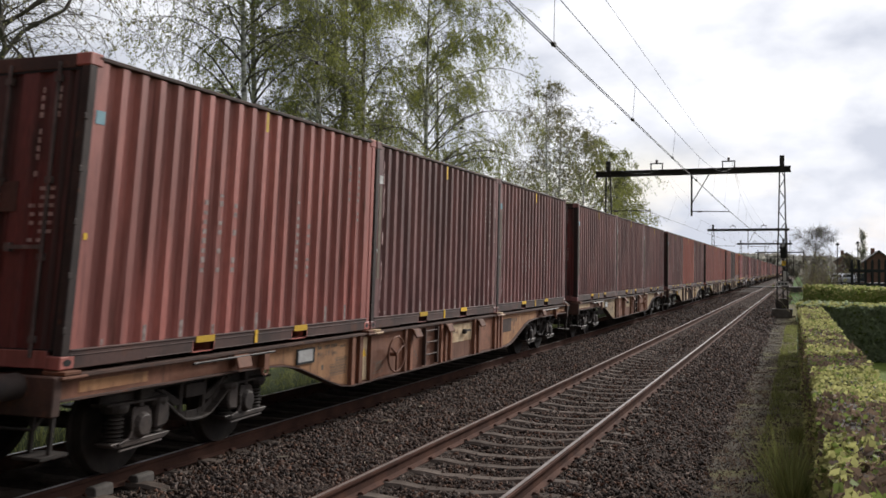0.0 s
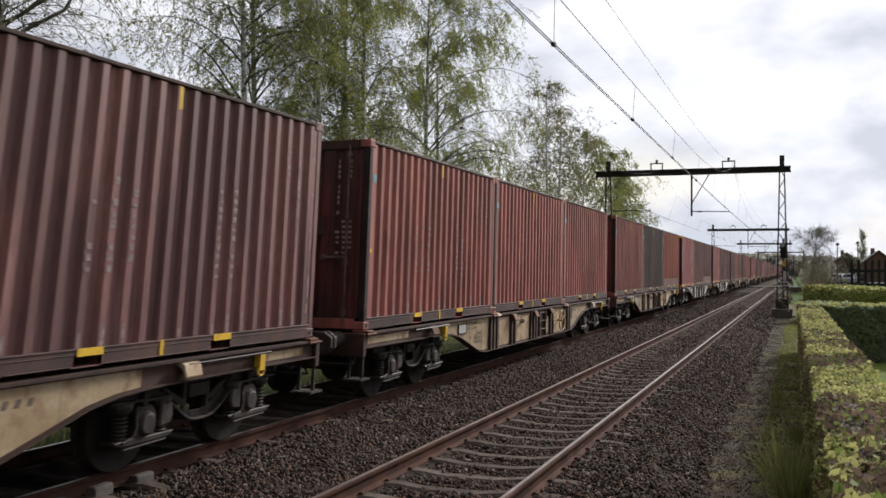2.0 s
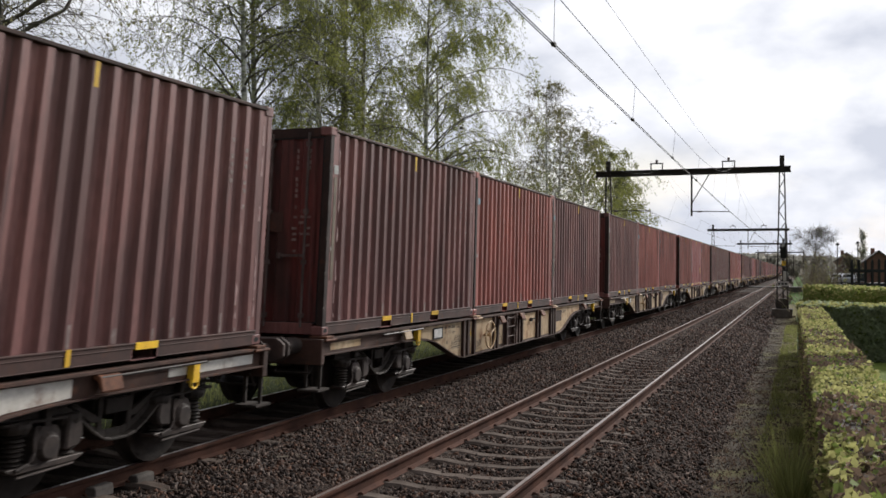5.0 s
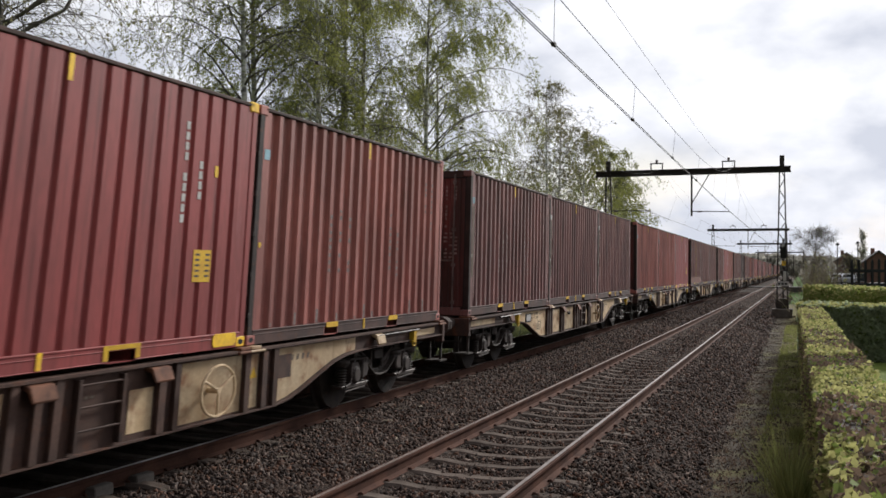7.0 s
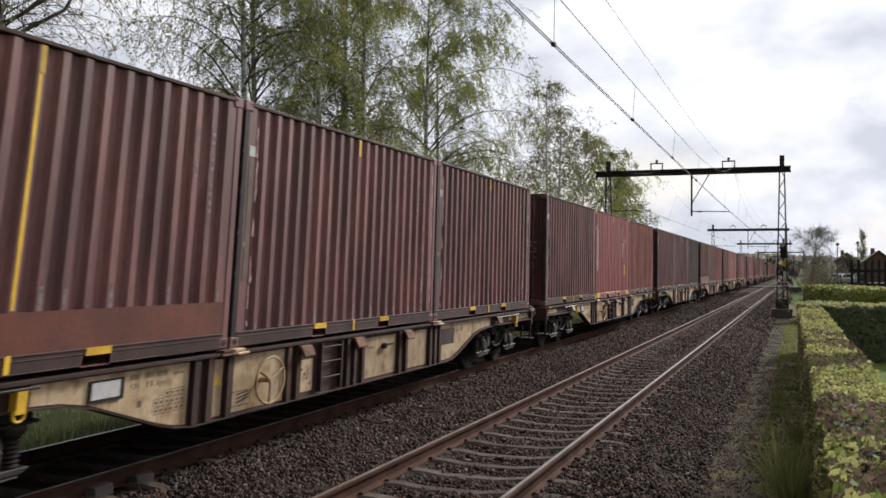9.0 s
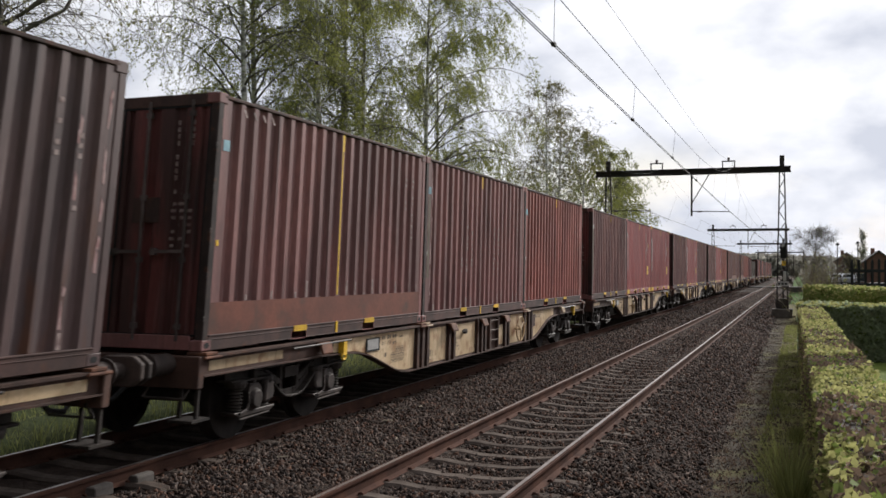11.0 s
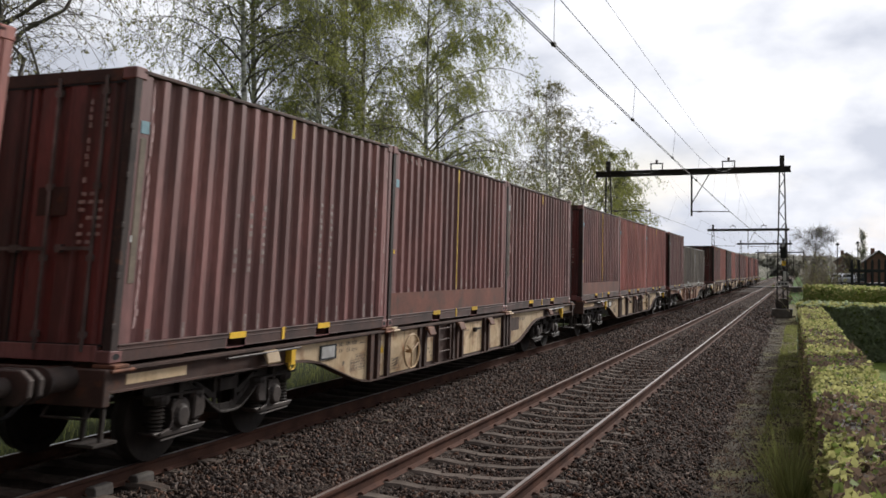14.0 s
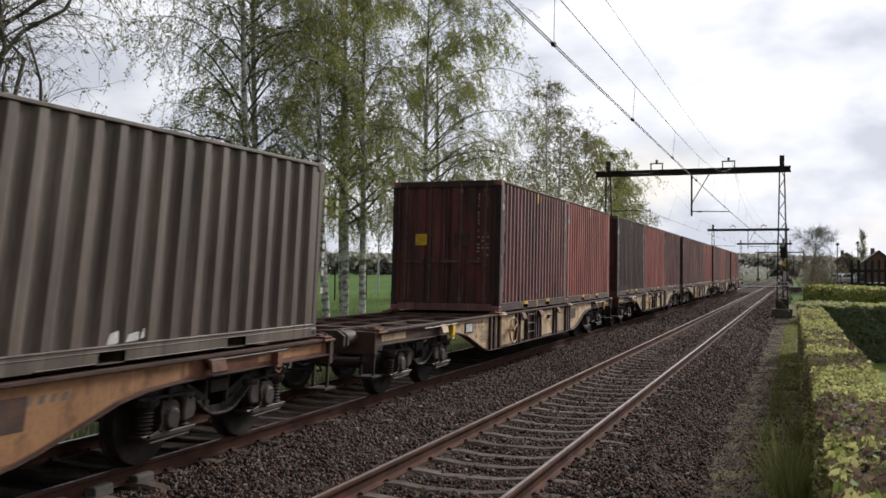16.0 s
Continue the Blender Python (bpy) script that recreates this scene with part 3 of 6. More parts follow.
    # doors
    for side in (-1, 1):
        a, b = side * 0.012, side * (HALF - 0.105)
        lo, hi = min(a, b), max(a, b)
        w = (hi - lo - 0.10) / 3
        # Brown, dark and salmon boxes take the door paint with shade in it.
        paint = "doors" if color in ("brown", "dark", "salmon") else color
        front = [(0.026, lo), (0.026, lo + 0.05), (0.060, lo + 0.06)]
        for k in range(3):
            y = lo + 0.05 + k * w
            front += [(0.060, y + 0.05), (0.022, y + 0.08), (0.022, y + w - 0.08), (0.060, y + w - 0.05)]
        front += [(0.060, hi - 0.06), (0.026, hi - 0.05), (0.026, hi), (0.085, hi), (0.085, lo)]
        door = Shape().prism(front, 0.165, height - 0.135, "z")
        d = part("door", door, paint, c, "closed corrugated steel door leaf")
        for u in (0.30, 0.80):
            y = a + (b - a) * u
            rod = Shape().tube((0.002, y, 0.10), (0.002, y, height - 0.07), 0.017, 8)
            for z in (0.25, 0.95, 1.62, height - 0.22):
                rod.box(-0.012, 0.03, y - 0.035, y + 0.035, z - 0.03, z + 0.03)
            part("lock_rod", rod, "zinc", d, "dull galvanised lock rod")
            hd = Shape().box(-0.028, -0.012, min(y, y - side * 0.40), max(y, y - side * 0.40), 1.02, 1.055)
            hd.box(-0.03, 0.03, y - side * 0.36 - 0.03, y - side * 0.36 + 0.03, 1.0, 1.075)
            part("door_handle", hd, "zinc", d)
    gasket = Shape().box(0.016, 0.03, -0.011, 0.011, 0.17, height - 0.14).box(0.016, 0.03, -HALF + 0.11, HALF - 0.11, 0.150, 0.172).box(0.016, 0.03, -HALF + 0.11, HALF - 0.11, height - 0.150, height - 0.128)
    for side in (-1, 1):
        gasket.box(0.016, 0.03, side * (HALF - 0.118), side * (HALF - 0.098), 0.17, height - 0.14)
    part("door_gasket", gasket, "seal", c, "black rubber seal round the doors")
    plate = Shape().box(0.014, 0.024, -0.55, -0.20, 1.35, 1.62)
    part("vent_plate", plate, "toprail", c, "dark plate on the door")
    text = Shape()
    for k in range(11):
        z = height - 0.34 - 0.075 * k
        if k not in (4, 9):
            text.box(0.018, 0.0212, -0.745, -0.745 + rnd.uniform(0.025, 0.042), z, z + 0.05)
        if k < 4:
            text.box(0.018, 0.0212, -0.93, -0.93 + rnd.uniform(0.025, 0.042), z, z + 0.05)
    for k in range(7):
        z = 1.08 + 0.075 * k
        for u0 in (-0.76, -0.86, -0.96):
            if rnd.random() < 0.8:
                text.box(0.018, 0.0212, u0, u0 + rnd.uniform(0.04, 0.075), z, z + 0.034)
    tagged(part("door_lettering", text, "pale", c, "worn pale lettering bars on the door"), kind="stuff")
    if seed % 4 == 0:
        part("warning_plate", Shape().box(0.016, 0.0235, 0.42, 0.68, 1.38, 1.62), "yellow", c, "yellow plate on the door")
    # marks on the sides
    y = -HALF + 0.012
    for side in (-1,):
        ym = side * (HALF - 0.0005)
        for u in (1.87, 3.87) if style != "low" else ():
            if style == "corner":
                pm = Shape().box(u - 0.09, u + 0.41, ym + side * 0.003, ym + side * 0.006, 0.124, 0.166)
                pm.box(u - 0.09, u - 0.025, ym + side * 0.003, ym + side * 0.006, 0.03, 0.124).box(u + 0.345, u + 0.41, ym + side * 0.003, ym + side * 0.006, 0.03, 0.124)
            else:
                pm = Shape().box(u + 0.02, u + 0.34, ym - side * 0.004, ym + side * 0.006, 0.10, 0.168)
            part("pocket_marking", pm, "yellow", c, "yellow fork pocket marking")
        if style == "corner":
            for u0, u1 in ((0.19, 0.72), (length - 0.62, length - 0.19)):
                part("corner_marking", Shape().prism([(u0, 0.06), (u0 + 0.03, 0.03), (u1 - 0.03, 0.03), (u1, 0.06), (u1, 0.14), (u1 - 0.03, 0.167), (u0 + 0.03, 0.167), (u0, 0.14)], ym - side * 0.003, ym + side * 0.006, "y"), "yellow", c, "yellow corner marking")
        if style == "low":
            continue
        part("centre_mark", Shape().box(3.00, 3.055, ym - side * 0.004, ym + side * 0.006, 0.024, 0.168), "yellow", c, "yellow centre line mark")
        if style != "low":
            part("height_mark", Shape().box(3.0, 3.06, side * (HALF - 0.012) - 0.002, side * (HALF - 0.012) + 0.002, height - 0.30, height - 0.066), "yellow", c, "yellow mark below the roof")
    st = Shape().box(0.15, 0.27, y - 0.004, y + 0.001, height - 0.62, height - 0.50)
    part("sticker", st, rnd.choice(["white", "white", "blue"]), c, "square sticker near the corner post")
    part("small_sticker", Shape().box(0.14, 0.185, y - 0.004, y + 0.001, 1.10, 1.16), rnd.choice(["white", "yellow", "pale"]), c)
    letters = Shape()
    kind = seed % 4
    px = lambda k: 0.10 + 0.17 + (k + 0.80) * ((length - 0.10 - 0.10 - 0.27) / n)
    if style == "corner":
        for k in range(11):
            if k not in (4, 10):
                letters.box(px(16) - 0.01, px(16) + 0.045, y - 0.0035, y + 0.001, height - 0.48 - 0.105 * k, height - 0.40 - 0.105 * k)
            if k < 4:
                letters.box(px(17) - 0.01, px(17) + 0.045, y - 0.0035, y + 0.001, height - 0.86 - 0.105 * k, height - 0.78 - 0.105 * k)
        tagged(part("lettering", letters, "white", c, "white column of lettering bars"), kind="stuff")
        part("yellow_label", Shape().box(px(17), px(18) + 0.04, y - 0.0036, y + 0.001, 0.72, 1.05), "yellow", c, "yellow information label")
        lines = Shape()
        for k in range(5):
            lines.box(px(17) + 0.03, px(17) + 0.11, y - 0.0046, y - 0.003, 0.77 + 0.055 * k, 0.792 + 0.055 * k).box(px(18) - 0.06, px(18) + 0.015, y - 0.0046, y - 0.003, 0.77 + 0.055 * k, 0.792 + 0.055 * k)
        tagged(part("label_print", lines, "ink", c, "dark print bars on the label"), kind="stuff")
        part("small_label", Shape().box(px(18), px(18) + 0.06, y - 0.0036, y + 0.001, height - 0.92, height - 0.80), "yellow", c, "small yellow label")
        part("repair_strip", Shape().box(0.30, 0.40, y - 0.005, y + 0.001, 0.85, height - 0.62), "white" if seed % 2 else "pale", c, "pale vertical strip")
    else:
        if kind in (1, 3) and style != "low":
            for k in (5, 6, 7):
                for r in range(9):
                    if rnd.random() < 0.8:
                        letters.box(px(k) - 0.01, px(k) + 0.055, y - 0.0035, y + 0.001, 1.62 - 0.1 * r, 1.62 - 0.1 * r + rnd.uniform(0.03, 0.07))
            for k in (12, 13):
                for r in range(10):
                    if rnd.random() < 0.75:
                        letters.box(px(k) - 0.01, px(k) + 0.055, y - 0.0035, y + 0.001, 1.66 - 0.1 * r, 1.66 - 0.1 * r + rnd.uniform(0.03, 0.07))
        if style == "low":
            for r in range(12):
                if r not in (4, 10):
                    letters.box(px(16) - 0.01, px(16) + 0.05, y - 0.0035, y + 0.001, height - 0.42 - 0.115 * r, height - 0.345 - 0.115 * r)
                if r < 5:
                    letters.box(px(17) - 0.01, px(17) + 0.045, y - 0.0035, y + 0.001, height - 0.42 - 0.115 * r, height - 0.345 - 0.115 * r)
            for u0, u1, z0, z1 in ((1.95, 2.10, 0.17, 0.29), (2.20, 2.38, 0.18, 0.27), (2.40, 2.46, 0.20, 0.30), (px(17), px(17) + 0.06, 1.20, 1.31)):
                letters.prism([(u0, z0), (u1, z0 + 0.01), (u1 - 0.01, z1), (u0 + 0.03, z1 - 0.02)], y - 0.0035, y + 0.001, "y")
        for k in () if style == "low" else (17, 18):
            if k < n:
                for r in range(11 if k != 17 else 6):
                    if rnd.random() < 0.55:
                        letters.box(px(k) - 0.005, px(k) + 0.045, y - 0.0035, y + 0.001, height - 0.5 - 0.09 * r, height - 0.455 - 0.09 * r)
        for k in range(n):
            if style != "low" and rnd.random() < 0.45:
                letters.box(px(k) - 0.01, px(k) + rnd.uniform(0.02, 0.05), y - 0.0025, y + 0.001, band + 0.01, band + rnd.uniform(0.04, 0.22))
        if color in ("brown", "dark") and style == "plain":
            # bare scraped patches down the first and the last flats
            bare = Shape()
            for u0, share in ((0.30, 0.92), (px(n - 2) - 0.02, 0.4), (length - 0.20, 0.5)):
                z = rnd.uniform(0.2, 0.4)
                while z < height - 0.3:
                    h = rnd.uniform(0.05, 0.30)
                    if rnd.random() < share:
                        q = u0 + rnd.uniform(-0.012, 0.012)
                        bare.prism([(q, z), (q + rnd.uniform(0.015, 0.045), z - 0.01), (q + rnd.uniform(0.02, 0.05), z + h * 0.7), (q + rnd.uniform(0.0, 0.015), z + h)], y - 0.0026, y + 0.001, "y")
                    z += h * rnd.uniform(0.7, 1.05)
            tagged(part("scrape", bare, "scrape", c, "scraped pinkish patches"), kind="stuff")
            part("khaki_strip", Shape().box(0.16, 0.245, y - 0.0042, y + 0.001, 0.72, height - 0.66), "khaki", c, "khaki vertical strip below the sticker")
        tagged(part("lettering", letters, "white" if style == "low" else "pale", c, "worn pale lettering and scuffs"), kind="stuff")
        if style == "band":
            part("yellow_strip", Shape().box(3.0, 3.04, y - 0.004, y + 0.001, 0.52, height - 0.31), "yellow", c, "thin yellow vertical strip")
            for k in range(0, 7, 2):
                part("hatch_mark", Shape().prism([(0.5 + 0.1 * k, height - 0.12), (0.54 + 0.1 * k, height - 0.12), (0.60 + 0.1 * k, height - 0.2), (0.56 + 0.1 * k, height - 0.2)], y - 0.004, y + 0.001, "y"), "pale", c)
    return c


KINDS = {
    "S": ("salmon", "plain", 1, "faded red corrugated steel container with pale scuffs", 2.743),
    "s": ("salmon", "plain", 2, "faded red corrugated steel container on a flat wagon", 2.743),
    "B": ("brown", "plain", 3, "weathered brown corrugated container with worn white lettering", 2.743),
    "b": ("brown", "plain", 4, "weathered brown corrugated steel container", 2.743),
    "D": ("dark", "plain", 6, "dark grey-brown corrugated steel container", 2.743),
    "O": ("orange", "plain", 8, "bright orange-red corrugated steel container", 2.743),
    "R": ("red", "corner", 5, "red corrugated container with yellow corner markings", 2.743),
    "r": ("red", "corner", 10, "red container with yellow markings and pale strip", 2.743),
    "W": ("orange", "band", 7, "bright red container with plain rusted lower panel", 2.743),
    "w": ("brown", "band", 12, "brown container with plain rusty lower panel", 2.743),
    "G": ("grey", "low", 9, "grey-green corrugated container, lower than the others", 2.23, 5.85),
}
# three places on each wagon, in the order in which they pass; a dot is an empty place
TRAIN = ["bbs", "SbB", "Bbb", "BOB", "SsS", "SDW", "RBw", "rbb", "bsB", "bSs", "sRS", "Bbb", "sSr", "wbb", "bRs", "bbD",
         "wBs", "brR", "bRB", "bRs", "Bwb", "wSs", "BGG", ".bs", "Dsb", "bbs", "bsb", "sb."]


# ---- wagons ----
def words(text, size, x, z, y):
    """Flat letters that face -y."""
    cu = bpy.data.curves.new("letters", "FONT")
    cu.body, cu.size, cu.extrude = text, size, 0.0006
    holder = bpy.data.objects.new("letters", cu)
    me = bpy.data.meshes.new_from_object(holder)
    bpy.data.objects.remove(holder)
    bpy.data.curves.remove(cu)
    me.transform(pose(x, y, z, 90, 0, 0))
    return me


def bogie_side(s):
    """One side of the bogie frame: a channel over each axle that bows down between the wheels, with two windows in it."""
    low = [(-1.40, 0.71), (-0.66, 0.69), (-0.52, 0.63), (-0.36, 0.51), (-0.22, 0.43), (-0.10, 0.405), (0.10, 0.405), (0.22, 0.43), (0.36, 0.51), (0.52, 0.63), (0.66, 0.69), (1.40, 0.71)]
    fr = Shape()
    for (xa, za), (xb, zb) in zip(low, low[1:]):
        fr.prism([(xa, za - 0.022), (xb, zb - 0.022), (xb, zb + 0.006), (xa, za + 0.006)], s * 0.93, s * 1.13, "y")
        fr.prism([(xa, za), (xb, zb), (xb, zb + 0.075), (xa, za + 0.075)], s * 1.02, s * 1.045, "y")
    fr.box(-1.40, 1.40, s * 0.93, s * 1.11, 0.815, 0.838).box(-1.40, 1.40, s * 1.02, s * 1.044, 0.765, 0.816)
    for u in (-1, 1):
        fr.box(u * 1.40, u * 0.62, s * 1.02, s * 1.043, 0.70, 0.80)
        fr.box(u * 0.20 - 0.03, u * 0.20 + 0.03, s * 1.015, s * 1.05, 0.44, 0.79)
        fr.prism([(u * 0.60, 0.76), (u * 0.52, 0.76), (u * 0.20, 0.60), (u * 0.20, 0.56), (u * 0.30, 0.56)], s * 1.00, s * 1.05, "y")
        # spring caps and the hanger above each axle
        for e in (-0.285, 0.285):
            fr.lathe([(0.0, 0.70), (0.125, 0.70), (0.135, 0.66), (0.115, 0.61), (0.0, 0.61)], (u * 0.9 + e, s * 1.035, 0.0), "z", 12)
        fr.box(u * 0.9 - 0.035, u * 0.9 + 0.035, s * 1.04, s * 1.12, 0.64, 0.86)
    fr.box(-0.16, 0.16, s * 1.02, s * 1.075, 0.62, 0.76)
    return fr


def axle_box(xa, s):
    """An axle box with a round cover, spring seats on both sides and a bent link round it."""
    ab = Shape().prism([(xa - 0.14, 0.37), (xa - 0.10, 0.32), (xa + 0.10, 0.32), (xa + 0.14, 0.37), (xa + 0.14, 0.57), (xa + 0.08, 0.64), (xa - 0.08, 0.64), (xa - 0.14, 0.57)], s * 0.95, s * 1.13, "y")
    ab.lathe([(0.0, s * 1.175), (0.095, s * 1.175), (0.125, s * 1.13)], (xa, 0, 0.47), "y", 14)
    ab.prism([(xa - 0.42, 0.335), (xa - 0.34, 0.30), (xa + 0.34, 0.30), (xa + 0.42, 0.335), (xa + 0.42, 0.352), (xa - 0.42, 0.352)], s * 0.94, s * 1.14, "y")
    if s < 0:
        link = [(xa - 0.16, 0.66), (xa - 0.18, 0.56), (xa - 0.16, 0.44), (xa - 0.20, 0.37), (xa - 0.34, 0.335)]
        for (xb, zb), (xc, zc) in zip(link, link[1:]):
            ab.tube((xb, s * 1.15, zb), (xc, s * 1.15, zc), 0.018, 6)
        ab.tube((xa - 0.30, s * 1.13, 0.27), (xa + 0.32, s * 1.13, 0.285), 0.014, 6)
    return ab


def lowered(w):
    """The deck of these wagons lies low: all but the bogies is pressed towards the belly's underside."""
    for o in w.children_recursive:
        if o.type == "MESH" and not o.parent.name.startswith("bogie"):
            for v in o.data.vertices:
                v.co.z = 0.36 + (v.co.z - 0.312) * 0.860
    return w


def make_wagon(paint, label, ends="ochre"):
    w = empty("container_wagon")
    tagged(w, label, "freight wagon", group="wagons of the train")
    END = 18.25
    body = "rusty" if paint == "rusty" else "steel"
    for s in (-1, 1):
        yo, yi = s * 1.30, s * 1.27
        curve = [(2.6, 0.88), (3.2, 0.865), (3.65, 0.83), (4.0, 0.76), (4.45, 0.60), (4.9, 0.44), (5.15, 0.37), (5.45, 0.33)]
        belly = [(0.0, 0.89)] + curve + [(END - u, z) for u, z in reversed(curve)] + [(END, 0.89), (END, 1.10), (0.0, 1.10)]
        sill = part("side_sill", Shape().prism(belly, s * 1.20, s * 1.225, "y"), body, w, "brown fish-bellied side sill")
        fl = Shape().box(0.0, END, s * 1.14, s * 1.29, 1.095, 1.125)
        low = belly[:18]
        for (xa, za), (xb, zb) in zip(low, low[1:]):
            fl.prism([(xa, za - 0.018), (xb, zb - 0.018), (xb, zb), (xa, za)], s * 1.14, s * 1.28, "y")
        part("flange", fl, "steel", sill)
        for a, b in ((5.42, 5.52), (5.66, 5.76), (6.02, 6.12), (7.28, 7.36), (7.50, 7.60), (8.86, 8.95), (9.08, 9.16), (9.34, 9.42), (10.64, 10.73), (10.90, 10.98), (11.92, 12.02), (12.14, 12.24), (12.36, 12.45)) if s < 0 else ((5.42, 5.52), (9.08, 9.16), (12.36, 12.45)):
            part("rib", Shape().prism([(s * 1.222, 0.335), (s * 1.275, 0.335), (s * 1.275, 1.09), (s * 1.222, 1.09)], a, b, "x"), body, sill)
        if s < 0:  # the equipment of the side that is seen
            y = s * 1.2262
            for k, (outline, mt) in enumerate((
                    ([(3.3, 0.875), (3.65, 0.85), (4.0, 0.78), (4.45, 0.62), (4.9, 0.46), (5.15, 0.39), (5.38, 0.355), (5.38, 1.07), (3.3, 1.07)], paint),
                    ([(5.80, 0.36), (5.98, 0.36), (5.98, 1.05), (5.80, 1.05)], paint),
                    ([(6.14, 0.36), (7.26, 0.36), (7.26, 1.06), (6.14, 1.06)], paint),
                    ([(7.64, 0.40), (7.98, 0.40), (7.98, 0.86), (7.64, 0.86)], paint),
                    ([(9.46, 0.66 if paint == "rusty" else 0.37), (10.58, 0.66 if paint == "rusty" else 0.37), (10.58, 1.03), (9.46, 1.03)], paint),
                    ([(11.04, 0.37), (11.86, 0.37), (11.86, 1.03), (11.04, 1.03)], paint),
                    ([(12.50, 0.36), (12.85, 0.36), (13.1, 0.39), (13.35, 0.46), (13.8, 0.62), (14.25, 0.78), (14.6, 0.85), (15.3, 0.89), (15.3, 1.07), (12.50, 1.07)], paint),
                    ([(0.25, 0.93), (1.15, 0.93), (1.15, 1.04), (0.25, 1.04)], paint),
                    ([(16.6, 0.93), (18.1, 0.93), (18.1, 1.05), (16.6, 1.05)], paint))):
                part("painted_panel", Shape().prism(outline, y, y + s * 0.003, "y"), (ends if k in (0, 6, 7, 8) else "cream" if k in (1, 4) else mt) if mt == "rusty" else mt, sill)
            part("data_plate", Shape().box(3.95, 4.40, y, y + s * 0.02, 0.80, 1.02), "seal", sill)
            part("label_holder", Shape().box(3.98, 4.34, y + s * 0.019, y + s * 0.024, 0.83, 1.0), "white", sill, "white paper label")
            tx = Shape()
            rnd = random.Random(3)
            def bars(u0, u1, z, h):
                u = u0
                while u < u1:
                    step = rnd.uniform(0.026, 0.040)
                    if rnd.random() < 0.86:
                        tx.box(u, u + step * 0.62, y + s * 0.0029, y + s * 0.0042, z, z + h)
                    u += step
            bars(4.50, 4.62, 0.965, 0.06)
            bars(4.70, 5.02, 0.965, 0.06)
            bars(4.66, 4.82, 0.865, 0.065)
            bars(5.14, 5.34, 0.955, 0.03)
            # the load table: ruled cells with a figure bar in each
            for r, (u0, u1, z) in enumerate(((5.02, 5.34, 0.72), (4.86, 5.34, 0.63), (4.86, 5.34, 0.54))):
                for q in (z, z + 0.075):
                    tx.box(u0, u1, y + s * 0.0029, y + s * 0.0040, q, q + 0.007)
                u = u0
                while u <= u1 + 0.001:
                    tx.box(u - 0.003, u + 0.003, y + s * 0.0029, y + s * 0.0041, z, z + 0.08)
                    if u + 0.05 < u1:
                        tx.box(u + 0.02, u + 0.058, y + s * 0.0029, y + s * 0.0042, z + 0.024, z + 0.056)
                    u += 0.08
            tx.box(4.62, 4.68, y + s * 0.0029, y + s * 0.0042, 0.66, 0.73)
            for word, u in (("RIV", 4.50), ("Sgnss", 4.88)):
                part("type_marking", words(word, 0.085, u, 0.865, y + s * 0.0035), "ink", sill, "dark stencilled type letters")
            part("warning_triangle", Shape().prism([(5.815, 0.74), (5.965, 0.74), (5.89, 0.88)], y + s * 0.0031, y + s * 0.0045, "y"), "yellow", sill, "yellow warning triangle")
            for k in range(5):
                tx.prism([(13.05 + 0.13 * k, 0.88), (13.11 + 0.13 * k, 0.88), (13.13 + 0.13 * k, 0.96), (13.07 + 0.13 * k, 0.96)], y + s * 0.0029, y + s * 0.0042, "y")
            for k in range(4):
                tx.box(9.55 + 0.07 * k, 9.59 + 0.07 * k, y + s * 0.0029, y + s * 0.0042, 0.85, 0.88)
                tx.box(7.68 + 0.07 * k, 7.72 + 0.07 * k, y + s * 0.0029, y + s * 0.0042, 0.70 - 0.07 * k, 0.74 - 0.07 * k)
            tagged(part("lettering", tx, "ink", sill, "dark lettering bars"), kind="stuff")
            part("brown_patch", Shape().box(12.55, 13.2, y + s * 0.0031, y + s * 0.0045, 0.66, 0.98), "steel", sill)
            # arrows of the load diagram and an inspection box, as plain bars
            dg = Shape()
            for q in (0.42, 0.60):
                dg.box(6.17, 6.55, y + s * 0.0031, y + s * 0.0042, q, q + 0.010)
            for q in (6.17, 6.545):
                dg.box(q, q + 0.008, y + s * 0.0031, y + s * 0.0042, 0.42, 0.61)
            for q in range(3):
                dg.prism([(6.27, 0.455 + 0.05 * q), (6.51, 0.50 + 0.04 * q), (6.51, 0.525 + 0.04 * q), (6.27, 0.475 + 0.05 * q)], y + s * 0.0031, y + s * 0.0043, "y")
            tagged(part("load_diagram", dg, "ink", sill, "dark load diagram bars"), kind="stuff")
            wheel = Shape().ring((6.75, s * 1.36, 0.70), 0.30, 0.017, "y", 30, 6).tube((6.75, s * 1.225, 0.70), (6.75, s * 1.375, 0.70), 0.035, 8)
            for k in range(3):
                a = 0.5 + k * 2.094
                wheel.tube((6.75, s * 1.36, 0.70), (6.75 + 0.295 * math.cos(a), s * 1.36, 0.70 + 0.295 * math.sin(a)), 0.015, 6)
            part("brake_handwheel", wheel, paint, w, "brake handwheel", smooth=True)
            lad = Shape().box(8.10, 8.14, s * 1.23, s * 1.29, 0.36, 1.06).box(8.66, 8.70, s * 1.23, s * 1.29, 0.36, 1.06)
            for z in (0.55, 0.78, 1.0):
                lad.tube((8.12, s * 1.275, z), (8.68, s * 1.275, z), 0.013, 6)
            part("ladder", lad, "steel", w)
            lever = Shape().tube((10.1, s * 1.23, 0.86), (10.1, s * 1.29, 0.86), 0.05, 8).box(10.08, 10.34, s * 1.28, s * 1.30, 0.86, 0.90)
            part("brake_lever", lever, "bogie", w)
